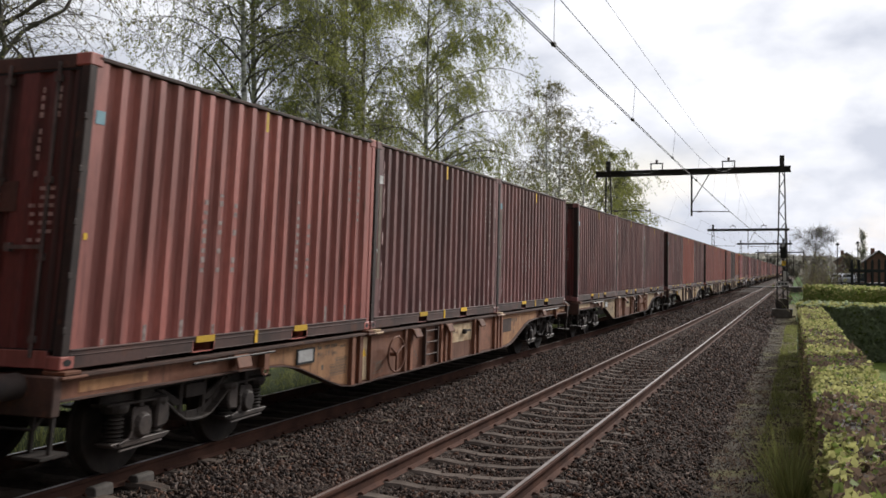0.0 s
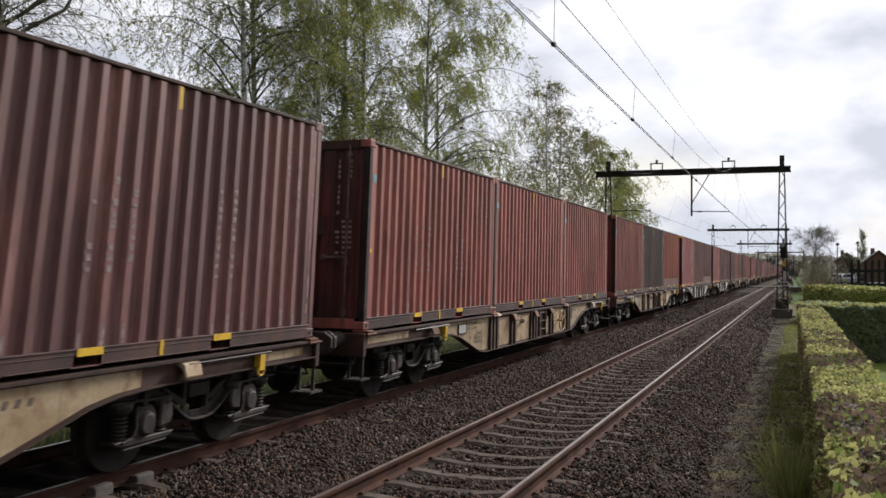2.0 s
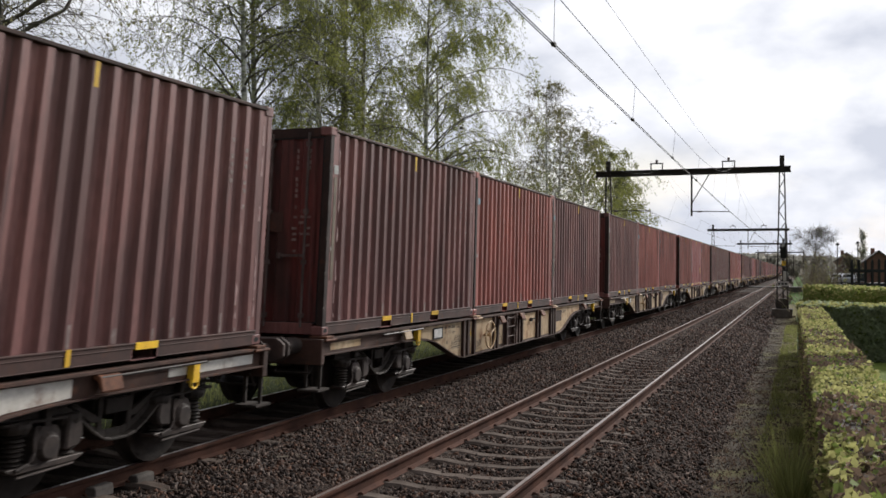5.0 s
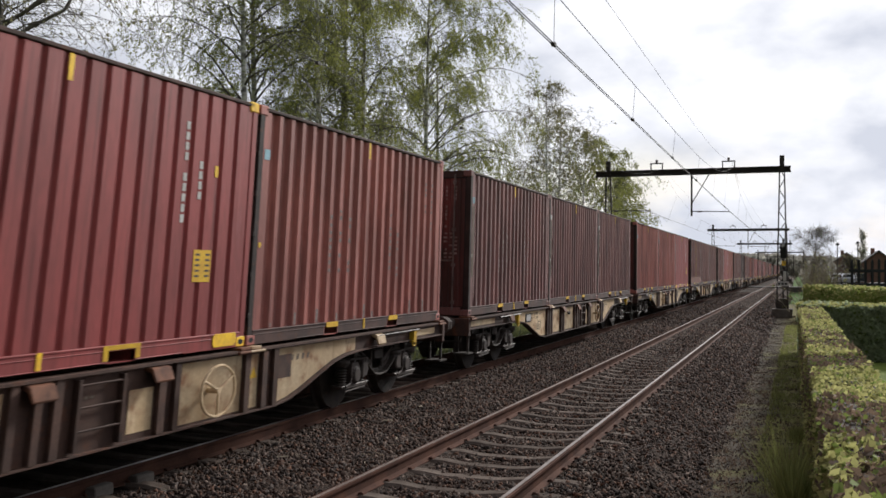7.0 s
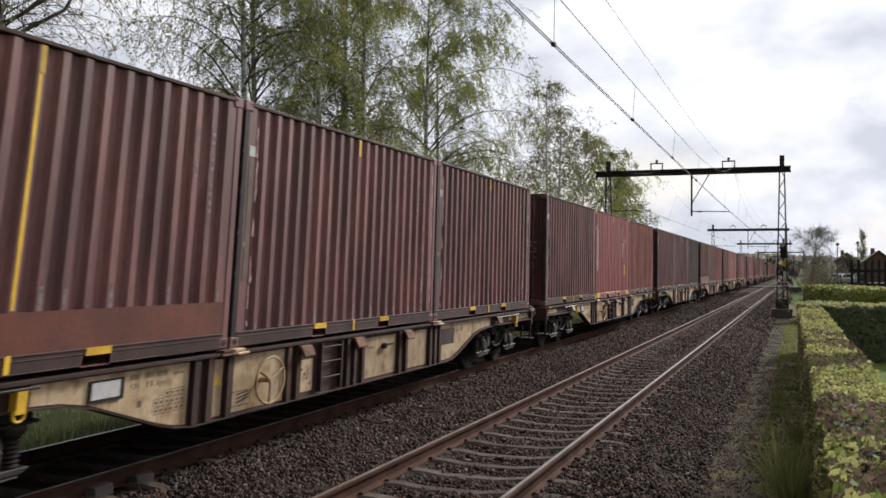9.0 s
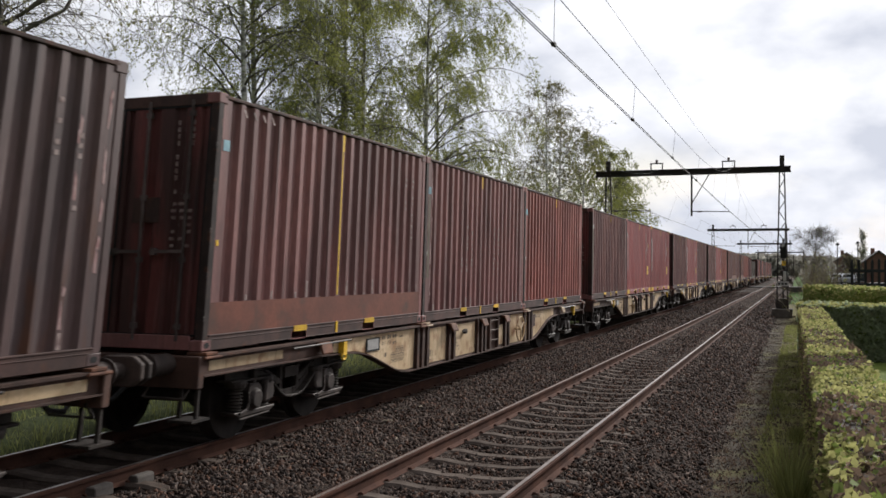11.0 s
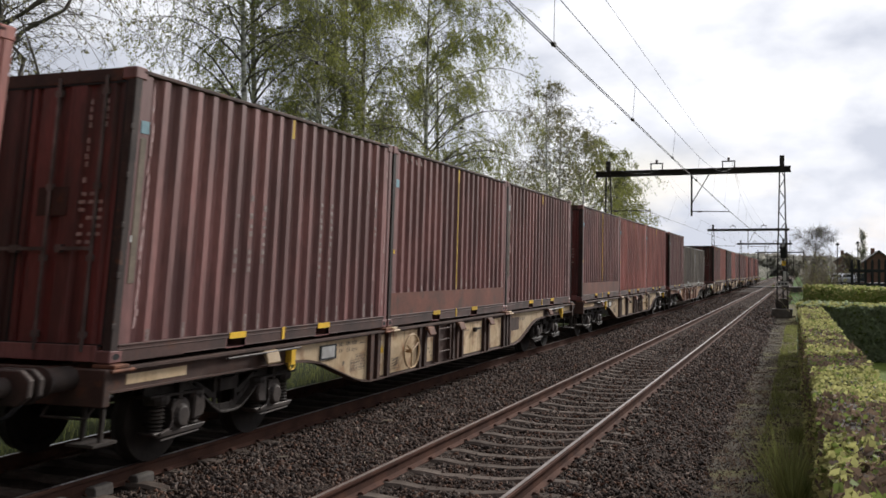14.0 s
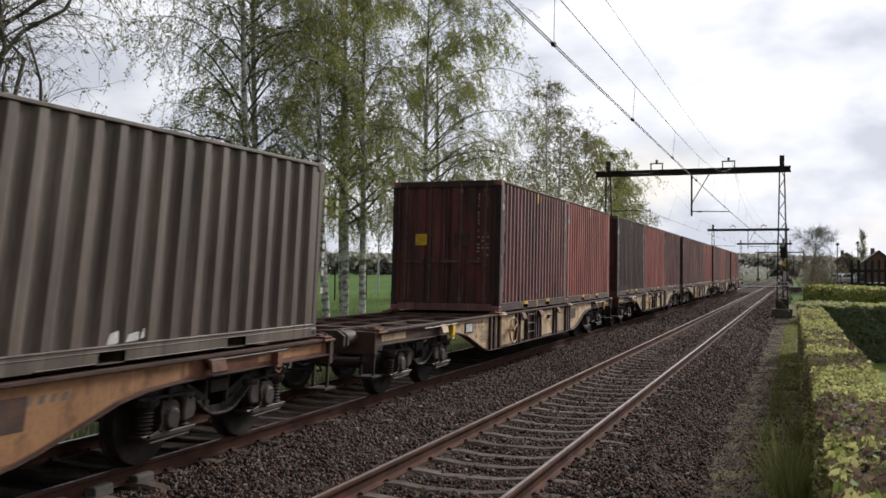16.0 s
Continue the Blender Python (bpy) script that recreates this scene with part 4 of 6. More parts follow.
            for x in (7.62, 9.12, 10.86):
                part("flap_bracket", Shape().prism([(s * 1.22, 1.10), (s * 1.32, 1.07), (s * 1.375, 0.93), (s * 1.355, 0.91), (s * 1.30, 1.02), (s * 1.22, 1.05)], x - 0.11, x + 0.17, "x"), paint if x == 2.62 else "rust", w, "folding container bracket", bevel=0.01)
            for x in (2.62, 15.65):
                part("flap_bracket", Shape().prism([(s * 1.22, 1.10), (s * 1.32, 1.07), (s * 1.36, 0.92), (s * 1.34, 0.90), (s * 1.29, 1.02), (s * 1.22, 1.05)], x - 0.12, x + 0.16, "x"), paint if x == 2.62 else "rust", w, "folding container bracket", bevel=0.01)
        for x in (0.09, 5.97, 6.19, 12.07, 12.29, 18.16):
            tl = Shape().box(x - 0.10, x + 0.10, s * 1.05, s * 1.30, 1.123, 1.160).box(x - 0.05, x + 0.05, s * 1.09, s * 1.20, 1.16, 1.19)
            tl.tube((x - 0.15, s * 1.31, 1.10), (x + 0.15, s * 1.31, 1.10), 0.022, 6)
            part("twistlock", tl, ("cream" if x in (6.19, 12.29) else "rust") if s < 0 else "rust", w, bevel=0.006)
        if s < 0:
            for x in (1.75, 15.55):
                part("side_rod", Shape().tube((x, s * 1.31, 1.055), (x + 1.55, s * 1.31, 1.06), 0.016, 6), "boxes", w)
                part("yellow_hook", Shape().box(x + 1.33, x + 1.43, s * 1.24, s * 1.32, 0.84, 1.05).ring((x + 1.38, s * 1.30, 0.83), 0.06, 0.015, "y", 12, 5), "rusty" if paint == "rusty" else "yellow", w)
    frame_beams = Shape()
    for s in (-1, 1):
        frame_beams.box(0.0, END, s * 0.30, s * 0.42, 0.86, 1.10)
    part("centre_sill", frame_beams, "steel", w)
    for x in (1.1, 2.1, 3.2, 4.6, 6.08, 9.12, 12.18, 13.6, 15.0, 17.1):
        part("cross_beam", Shape().box(x - 0.07, x + 0.07, -1.2, 1.2, 0.98, 1.105), "steel", w)
    for xa, xb in ((0.0, 3.1), (15.15, END)):
        for s in (-1, 1):
            part("diagonal_brace", Shape().prism([(xa + 0.1, s * 0.4), (xa + 0.25, s * 0.4), (xb - 0.1, s * 1.15), (xb - 0.25, s * 1.15)], 1.02, 1.10, "z"), "steel", w)
    for x, e in ((0.0, -1), (END, 1)):
        part("headstock", Shape().box(x, x + e * 0.10, -1.28, 1.28, 0.74, 1.12), "steel", w, "brown end beam", bevel=0.01)
        for s in (-1, 1):
            b = Shape().lathe([(0.0, 0), (0.13, 0), (0.13, e * 0.34), (0.165, e * 0.34), (0.165, e * 0.36), (0.10, e * 0.37), (0.10, e * 0.56), (0.0, e * 0.56)], (x + e * 0.1, s * 0.875, 1.02), "x", 16)
            buf = part("buffer", b, "buffer", w, "steel buffer", smooth=True)
            plate = Shape().prism([(s * 0.875 + 0.27 * u, 1.02 + 0.17 * v) for u, v in ((-1, .5), (-.6, 1), (.6, 1), (1, .5), (1, -.5), (.6, -1), (-.6, -1), (-1, -.5))], x + e * 0.655, x + e * 0.72, "x")
            part("buffer_head", plate, "buffer", buf, bevel=0.012)
            if s > 0:
                continue
            part("step", Shape().box(x + e * 0.02, x + e * 0.05, s * 1.02, s * 1.06, 0.38, 0.8).box(x + e * 0.02, x + e * 0.05, s * 1.22, s * 1.26, 0.38, 0.8).box(x - e * 0.12, x + e * 0.18, s * 1.0, s * 1.30, 0.36, 0.39), "bogie", w, "shunter's step")
        bar = [(x - e * 0.02, -1.12, 0.78), (x + e * 0.10, -1.12, 0.62), (x + e * 0.10, -0.62, 0.62), (x - e * 0.02, -0.62, 0.78)]
        rail = Shape()
        for p, q in zip(bar, bar[1:]):
            rail.tube(p, q, 0.016, 6)
        part("shunter_handle", rail, "bogie", w, smooth=True)
        hook = Shape().box(x + e * 0.1, x + e * 0.70, -0.05, 0.05, 0.97, 1.07).tube((x + e * 0.55, -0.12, 0.95), (x + e * 0.72, -0.12, 0.72), 0.03, 6).tube((x + e * 0.55, 0.12, 0.95), (x + e * 0.72, 0.12, 0.72), 0.03, 6)
        part("coupling", hook, "bogie", w)
        hose = Shape()
        pts = [Vector((x + e * 0.08, -0.45, 0.80)), Vector((x + e * 0.3, -0.42, 0.62)), Vector((x + e * 0.55, -0.38, 0.56)), Vector((x + e * 0.72, -0.30, 0.66))]
        for p, q in zip(pts, pts[1:]):
            hose.tube(p, q, 0.028, 6)
        part("brake_hose", hose, "seal", w, smooth=True)
    air = Shape().lathe([(0, -0.6), (0.18, -0.6), (0.2, -0.55), (0.2, 0.55), (0.18, 0.6), (0, 0.6)], (9.9, 0.75, 0.66), "x", 16)
    part("air_tank", air, "bogie", w, smooth=True)
    for xc in (2.15, 16.10):
        bg = empty("bogie", pose(xc, 0, 0))
        bg.parent = w
        part("bolster", Shape().box(-0.22, 0.22, -1.0, 1.0, 0.62, 0.80), "bogie", bg, bevel=0.02)
        for s in (-1, 1):
            part("side_frame", bogie_side(s), "bogie", bg, "grimy cast bogie side frame, bowed between the wheels", bevel=0.007)
            for xa in (-0.9, 0.9):
                part("axle_box", axle_box(xa, s), "axle", bg, "dusty brown-grey axle box", bevel=0.012)
                o = 1 if xa > 0 else -1
                for e in (-1, 1) if s < 0 else ():
                    sp = Shape()
                    coil = [(0.0, 0.345)] + [(0.098 if k % 2 else 0.062, 0.35 + 0.0185 * k) for k in range(15)] + [(0.0, 0.63)]
                    sp.lathe(coil, (xa + e * 0.285, s * 1.035, 0.0), "z", 14)
                    part("coil_spring", sp, "bogie", bg, "coil spring", smooth=True)
                if s < 0:
                    dh = Shape().prism([(xa - o * 0.19, 0.40), (xa - o * 0.36, 0.42), (xa - o * 0.40, 0.50), (xa - o * 0.38, 0.62), (xa - o * 0.30, 0.68), (xa - o * 0.20, 0.68)], s * 1.00, s * 1.15, "y")
                    part("damper_housing", dh, "axle", bg, bevel=0.02)
        for xa in (-0.9, 0.9):
            ax = Shape().tube((0, -1.0, 0), (0, 1.0, 0), 0.085, 12)
            prof = [(0.07, -0.07), (0.09, -0.07), (0.20, -0.075), (0.38, -0.06), (0.40, -0.068), (0.46, -0.068), (0.462, 0.045), (0.485, 0.065), (0.485, 0.085), (0.40, 0.085), (0.36, 0.03), (0.20, 0.02), (0.09, 0.03)]
            for s in (-1, 1):
                ax.lathe([(r, -s * q) for r, q in prof], (0, s * GAUGE, 0), "y", 36)
            ws = part("wheelset", ax, "bogie", bg, "pair of wheels on an axle", at=pose(xa, 0, 0.462), smooth=True)
    return lowered(w)


def travelled(t):
    """Metres that the train has gone since the start."""
    slow = float(np.interp(t, [0, 1, 4, 7, 9, 12, 12.5, 13.5, 14, 15.5, 16], [0.02, 0.14, 0.14, 0.19, 0.22, -0.03, -0.02, -0.03, -0.07, -0.10, -0.17]))
    return SPEED * t - slow - (0.52 if t % 1 else 0.0)


def mirrored(w):
    """The equipment of a wagon that runs the other way round: its side plates end for end."""
    names = ("rib", "painted_panel", "warning_triangle", "brake_handwheel", "ladder", "brake_lever", "flap_bracket")
    for o in w.children_recursive:
        if o.name.split(".")[0] in names:
            bm = bmesh.new()
            bm.from_mesh(o.data)
            for v in bm.verts:
                v.co.x = 18.25 - v.co.x
            bmesh.ops.reverse_faces(bm, faces=bm.faces)
            bm.to_mesh(o.data)
            bm.free()
    return w


def motions():
    """The train passes at an even speed; wheels turn while they roll past the camera."""
    times = [0.5 * k for k in range(33)]
    for thing, x, y, z in MOVING:
        walk(thing, [(t, pose(x - travelled(t), y, z)) for t in times])
    for thing, x, y, z in MOVING:
        for bogie in [o for o in thing.children if o.name.startswith("bogie")]:
            for w in [o for o in bogie.children if o.name.startswith("wheelset")]:
                axle = x + bogie.matrix_basis.translation.x + w.matrix_basis.translation.x
                at = w.matrix_basis.translation.copy()
                a, b = max(0.0, (axle - 38) / SPEED), min(16.0, (axle - 2) / SPEED)
                if a < b:
                    rows = [(0.0, 0)] if a > 0.04 else []
                    n = int((b - a) * FPS)
                    rows += [(a + k / FPS, k) for k in range(n)]
                    if rows[-1][0] < 15.95:
                        rows.append((16.0, rows[-1][1]))
                    walk(w, [(t, pose(at.x, at.y, at.z, 0, -80 * k, 0)) for t, k in rows])


MOVING = []


def build_train():
    wagons = {"cream": make_wagon("cream", "cream and brown bogie flat wagon carrying containers"),
              "rusty": make_wagon("rusty", "rusty orange-brown bogie flat wagon carrying containers"),
              "white": make_wagon("whitewagon", "dirty white and brown bogie flat wagon carrying containers")}
    wagons["cream_back"] = mirrored(make_wagon("cream", "cream and brown bogie flat wagon, brake wheel at the far end"))
    wagons["rusty_back"] = mirrored(make_wagon("rusty", "rusty orange-brown bogie flat wagon, brake wheel at the far end", "cream"))
    boxes = {k: make_container(*v) for k, v in KINDS.items()}
    used = set()
    order = "crRCCCwwccCCccccCcccc" "CrcccccC"
    for i, load in enumerate(TRAIN):
        x0 = FIRST + PITCH_WAGON * (i - 1)
        key = {"c": "cream", "r": "rusty", "w": "white", "C": "cream_back", "R": "rusty_back"}[order[i % len(order)]]
        proto = wagons[key]
        wagon = proto if key not in used else copy_thing(proto, pose(0, 0, 0))
        used.add(key)
        MOVING.append((wagon, x0, FAR, 0.0))
        for k, ch in enumerate(load):
            if ch != ".":
                box = boxes[ch] if ch not in used else copy_thing(boxes[ch], pose(0, 0, 0))
                used.add(ch)
                MOVING.append((box, x0 + (6.096 * k if ch != "G" else 6.22 + 5.90 * (k - 1)), FAR, FLOOR))
    for thing in [v for k, v in {**wagons, **boxes}.items() if k not in used]:
        MOVING.append((thing, FIRST - 2 * PITCH_WAGON, FAR, FLOOR))


build_train()


# ---- overhead line ----
def lattice_mast(parent, y, z0, z1, w0, w1):
    m = part("mast_leg", Shape().prism([(y - w0 / 2, z0), (y - w0 / 2 + 0.07, z0), (y - w1 / 2 + 0.07, z1), (y - w1 / 2, z1)], -0.05, 0.05, "x"), "mast", parent)
    part("mast_leg", Shape().prism([(y + w0 / 2 - 0.07, z0), (y + w0 / 2, z0), (y + w1 / 2, z1), (y + w1 / 2 - 0.07, z1)], -0.05, 0.05, "x"), "mast", parent)
    n = 13
    for k in range(n):
        a, b = k / n, (k + 1) / n
        wa, wb = w0 + (w1 - w0) * a, w0 + (w1 - w0) * b
        s = 1 if k % 2 else -1
        part("brace", Shape().tube((0, y + s * wa * 0.45, z0 + (z1 - z0) * a), (0, y - s * wb * 0.45, z0 + (z1 - z0) * b), 0.022, 5), "mast", parent)


def portal(x, yr, yl, beam_z, detail=True):
    p = empty("catenary_portal", pose(x, 0, 0))
    tagged(p, "dark steel overhead line portal spanning both tracks", "catenary portal", group="overhead line portals")
    for y in (yr, yl):
        part("footing", Shape().box(-0.5, 0.5, y - 0.52, y + 0.52, -0.75, 0.02), "concrete", p, "concrete footing block", bevel=0.03)
        if detail:
            lattice_mast(p, y, 0.0, beam_z + 0.1, 0.62, 0.30)
            part("mast_foot", Shape().box(-0.12, 0.12, y - 0.32, y + 0.32, 0.0, 0.55), "mast", p, bevel=0.01)
        else:
            part("mast_leg", Shape().box(-0.1, 0.1, y - 0.16, y + 0.16, 0.0, beam_z), "mast", p)
        part("mast_top", Shape().box(-0.1, 0.1, y - 0.12, y + 0.12, beam_z - 0.1, beam_z + 0.72), "mast", p)
    part("beam", Shape().box(-0.16, 0.16, yr - 0.45, yl + 0.75, beam_z - 0.16, beam_z - 0.10).box(-0.16, 0.16, yr - 0.45, yl + 0.75, beam_z + 0.10, beam_z + 0.16).box(-0.03, 0.03, yr - 0.42, yl + 0.7, beam_z - 0.11, beam_z + 0.11), "mast", p, "horizontal steel beam")
    for y in (yr + 2.7, yr + 6.5):
        ins = Shape().box(-0.03, 0.03, y - 0.34, y - 0.28, beam_z + 0.15, beam_z + 0.52).box(-0.03, 0.03, y + 0.28, y + 0.34, beam_z + 0.15, beam_z + 0.52).box(-0.04, 0.04, y - 0.36, y + 0.36, beam_z + 0.48, beam_z + 0.54)
        part("wire_bracket", ins, "mast", p)
        part("insulator", Shape().lathe([(0.0, -0.14), (0.05, -0.14), (0.09, -0.10), (0.05, -0.06), (0.09, -0.02), (0.05, 0.02), (0.09, 0.06), (0.0, 0.12)], (0, y, beam_z + 0.62), "z", 10), "ceramic", p)
    y = yr + 4.63
    part("drop_post", Shape().tube((0, y, beam_z - 0.1), (0, y, 4.95), 0.05, 8), "mast", p)
    part("drop_stay", Shape().tube((0, y - 0.02, 5.65), (0, y - 0.95, beam_z - 0.1), 0.028, 6), "mast", p)
    for a, b, z in ((y, 3.40, 5.16), (yl, 7.55, 5.26)):
        arm = Shape().tube((0, a, z + 0.05), (0, b, z), 0.024, 6)
        part("steady_arm", arm, "mast", p)
        part("insulator", Shape().lathe([(0.03, 0), (0.07, 0.04), (0.03, 0.08), (0.07, 0.12), (0.03, 0.16), (0.07, 0.20), (0.03, 0.24)], (0, a - 0.55, z + 0.03), "y", 10), "ceramic", p)
    return p


def wire(name, points, r, label, sides=5):
    s = Shape()
    v, f = [], []
    pts = [Vector(q) for q in points]
    for i, q in enumerate(pts):
        d = (pts[min(i + 1, len(pts) - 1)] - pts[max(i - 1, 0)]).normalized()
        a = d.cross(Vector((0, 0, 1))).normalized()
        c = a.cross(d)
        v += [q + (a * math.cos(t) + c * math.sin(t)) * r for t in (2 * math.pi * k / sides for k in range(sides))]
    for i in range(len(pts) - 1):
        for k in range(sides):
            f.append((i * sides + k, i * sides + (k + 1) % sides, (i + 1) * sides + (k + 1) % sides, (i + 1) * sides + k))
    s.add(v, f)
    ob = part(name, s, "wire", smooth=True)
    return tagged(ob, label, "overhead wire")


SUPPORTS = [-17.0, 53.0, 129.0, 195.0, 282.0, 369.0]


def sag(x, low, rise):
    for a, b in zip(SUPPORTS, SUPPORTS[1:]):
        if a <= x <= b:
            u = (2 * x - a - b) / (b - a)
            return low + rise * u ** 4
    return low + rise


def overhead_line():
    for x, yr, yl in ((53, 0.75, 9.91), (129, 1.36, 10.36), (195, 1.3, 10.4), (282, -1.6, 10.4), (369, 1.3, 10.4)):
        portal(x, yr, yl, 7.36, x < 200)
    xs = np.concatenate([np.arange(-17, 60, 2.5), np.arange(60, 369, 8.0), [369]])
    for cy, stag, shift in ((3.36, 0.12, 0.09), (7.1, 0.4, 0.0)):
        def at(x):
            return cy - shift + stag * math.cos(math.pi * (x - 53) / 70.0)
        thin = 1.0 if cy < 5 else 0.5
        for d in (-0.018, 0.018):
            wire("contact_wire", [(x, at(x) + d, 5.17) for x in xs], 0.008 * thin, "dark contact wire above the track")
        wire("messenger_wire", [(x, cy - 0.13, sag(x, 5.9, 1.75)) for x in xs], 0.0065 * thin, "sagging messenger wire above the contact wire")
        wire("feeder_wire", [(x, cy - 0.06, sag(x, 6.95, 0.95)) for x in xs], 0.0042 * thin, "thin sagging feeder wire")
        for x in list(np.arange(-8.3, 50, 7.15)) + list(np.arange(60, 125, 8.0)):
            if sag(x, 5.9, 1.75) - 5.17 > 0.2:
                ob = part("dropper", Shape().tube((x, at(x), 5.17), (x, cy - 0.13, sag(x, 5.9, 1.75)), 0.005, 4).box(x - 0.05, x + 0.05, at(x) - 0.03, at(x) + 0.03, 5.15, 5.2), "wire")
                tagged(ob, "thin dropper wire between messenger and contact wire", "overhead wire", group="droppers")


def signal_post():
    s = empty("railway_signal", pose(74, 0.98, 0))
    tagged(s, "black railway light signal on a post", "railway signal")
    part("post", Shape().tube((0, 0, -0.6), (0, 0, 4.4), 0.06, 10), "mast", s)
    part("backplate", Shape().lathe([(0, -0.05), (0.27, -0.05), (0.27, 0.05), (0, 0.05)], (0, 0, 3.75), "x", 20).box(-0.12, 0.1, -0.20, 0.20, 2.95, 3.7), "seal", s)
    part("lamp_lens", Shape().lathe([(0, -0.09), (0.1, -0.09), (0.12, -0.05)], (0, 0, 3.85), "x", 12), "white", s)
    part("yellow_box", Shape().box(-0.2, 0.1, -0.22, 0.1, 2.4, 2.75), "yellow", s, bevel=0.02)
    part("cabinet", Shape().box(-0.2, 0.2, -0.32, 0.0, 1.3, 2.0), "white", s, bevel=0.02)
    plate = part("plate", Shape().box(52.80, 52.84, 0.42, 1.02, 1.20, 1.45), "white")
    plate.name = "number_plate_blank"
    tagged(plate, "small grey-white plate on the portal mast", "sign")
    bars = part("bar", Shape().box(52.79, 52.80, 0.50, 0.62, 1.27, 1.38).box(52.79, 52.80, 0.67, 0.79, 1.27, 1.38).box(52.79, 52.80, 0.84, 0.94, 1.27, 1.38), "seal", plate)
    tagged(bars, kind="stuff")


def crossing():
    for y, half in ((NEAR, 0.68), (FAR, 0.68)):
        ob = part("crossing_panel", Shape().box(131, 136.5, y - half, y + half, -0.25, -0.01), "concrete", bevel=0.02)
        tagged(ob, "grey concrete level crossing panel between the rails", "level crossing", kind="structure")
    for y0, y1 in ((-8, 2.3), (3.95, 6.1), (7.8, 30)):
        tagged(part("crossing_road", Shape().box(130.5, 137, y0, y1, -0.7, -0.02), "road"), "grey road across the tracks", "road", kind="structure")
    tagged(part("road_line", Shape().box(130.6, 130.9, -7.9, 2.28, -0.03, -0.012), "white"), "white stop line of the crossing", "road marking", kind="structure")
    for y in (1.5, 9.8):
        b = empty("crossing_barrier", pose(129.5, y, -0.5))
        tagged(b, "grey level crossing post with warning lights", "barrier")
        part("post", Shape().tube((0, 0, 0), (0, 0, 3.0), 0.07, 8), "boxes", b)
        part("light_unit", Shape().box(-0.1, 0.1, -0.4, 0.4, 2.2, 2.7), "seal", b, bevel=0.03)
        part("cabinet", Shape().box(0.4, 1.2, -0.4, 0.4, 0, 1.5), "boxes", b, bevel=0.03)


overhead_line()
signal_post()
crossing()


# ---- plants ----
M["birch"] = material("birch_bark", (0.74, 0.72, 0.67), (0.16, 0.15, 0.14), rough=0.85, scale=2.2, fine=12, bump=0.4, stretch=(1, 1, 2.2), contrast=(0.42, 0.62), spread=0.1)
M["bark"] = material("dark_bark", (0.14, 0.122, 0.105), (0.09, 0.079, 0.068), rough=0.9, scale=3, fine=20, bump=0.4)
M["spring"] = leaf_material("spring_birch_leaves", (0.340, 0.355, 0.095), (0.245, 0.260, 0.075))
M["bud"] = leaf_material("brown_green_buds", (0.29, 0.27, 0.13), (0.20, 0.185, 0.10))
M["hedge"] = leaf_material("fresh_hedge_leaves", (0.50, 0.475, 0.20), (0.35, 0.345, 0.13))
M["hedge_dark"] = leaf_material("older_hedge_leaves", (0.23, 0.28, 0.075), (0.15, 0.20, 0.052))
M["dry"] = leaf_material("dry_brown_leaves", (0.215, 0.150, 0.105), (0.135, 0.096, 0.070))
M["laurel"] = leaf_material("dark_laurel_leaves", (0.36, 0.41, 0.26), (0.27, 0.32, 0.20), rough=0.55, spec=0.35)
M["grass"] = leaf_material("grass_blades", (0.275, 0.290, 0.100), (0.20, 0.21, 0.075))
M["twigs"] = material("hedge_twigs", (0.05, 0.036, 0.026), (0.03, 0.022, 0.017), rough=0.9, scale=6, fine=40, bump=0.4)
# Paler and greyer than budding twigs: the distance haze is in this colour.
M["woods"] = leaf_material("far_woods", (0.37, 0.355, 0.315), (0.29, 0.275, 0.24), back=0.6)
M["poplar"] = leaf_material("pale_poplar_twigs", (0.78, 0.75, 0.70), (0.66, 0.63, 0.58), back=0.6)


def leaf_mesh(name, centres, sizes, mat, rnd, lean=0.9, long=1.5):
    """Small folded leaves: two triangles each, turned at random."""
    n = len(centres)
    a = rnd.normal(size=(n, 3))
    a[:, 2] *= lean
    a /= np.linalg.norm(a, axis=1)[:, None]
    b = np.cross(a, rnd.normal(size=(n, 3)))
    b /= np.linalg.norm(b, axis=1)[:, None]
    c = np.cross(a, b)
    s = np.asarray(sizes)[:, None]
    v = np.stack([centres - a * s * long * 0.5, centres + b * s * 0.5 + c * s * 0.12, centres + a * s * long * 0.5, centres - b * s * 0.5 + c * s * 0.12], axis=1).reshape(-1, 3)
    f = np.arange(4 * n).reshape(-1, 4)
    return raw_mesh(name, v, f, mat)


def tubes_mesh(name, segs, mat, sides=4):
    """Many tapered twigs in one mesh. segs: rows of p, q, r0, r1."""
    p = np.array([s[0] for s in segs], dtype=float)
    q = np.array([s[1] for s in segs], dtype=float)
    r0 = np.array([s[2] for s in segs])[:, None]
    r1 = np.array([s[3] for s in segs])[:, None]
    d = q - p
    d /= np.linalg.norm(d, axis=1)[:, None] + 1e-9
    a = np.cross(d, np.array([0.31, 0.77, 0.55]))
    a /= np.linalg.norm(a, axis=1)[:, None] + 1e-9
    c = np.cross(d, a)
    rings = []
    for base, r in ((p, r0), (q, r1)):
        for k in range(sides):
            t = 2 * math.pi * k / sides
            rings.append(base + (a * math.cos(t) + c * math.sin(t)) * r)
    v = np.stack(rings, axis=1)
    n = len(segs)
    f = np.array([(k, (k + 1) % sides, sides + (k + 1) % sides, sides + k) for k in range(sides)])
    f = (f[None] + (np.arange(n) * 2 * sides)[:, None, None]).reshape(-1, 4)
    return raw_mesh(name, v.reshape(-1, 3), f, mat, smooth=True)


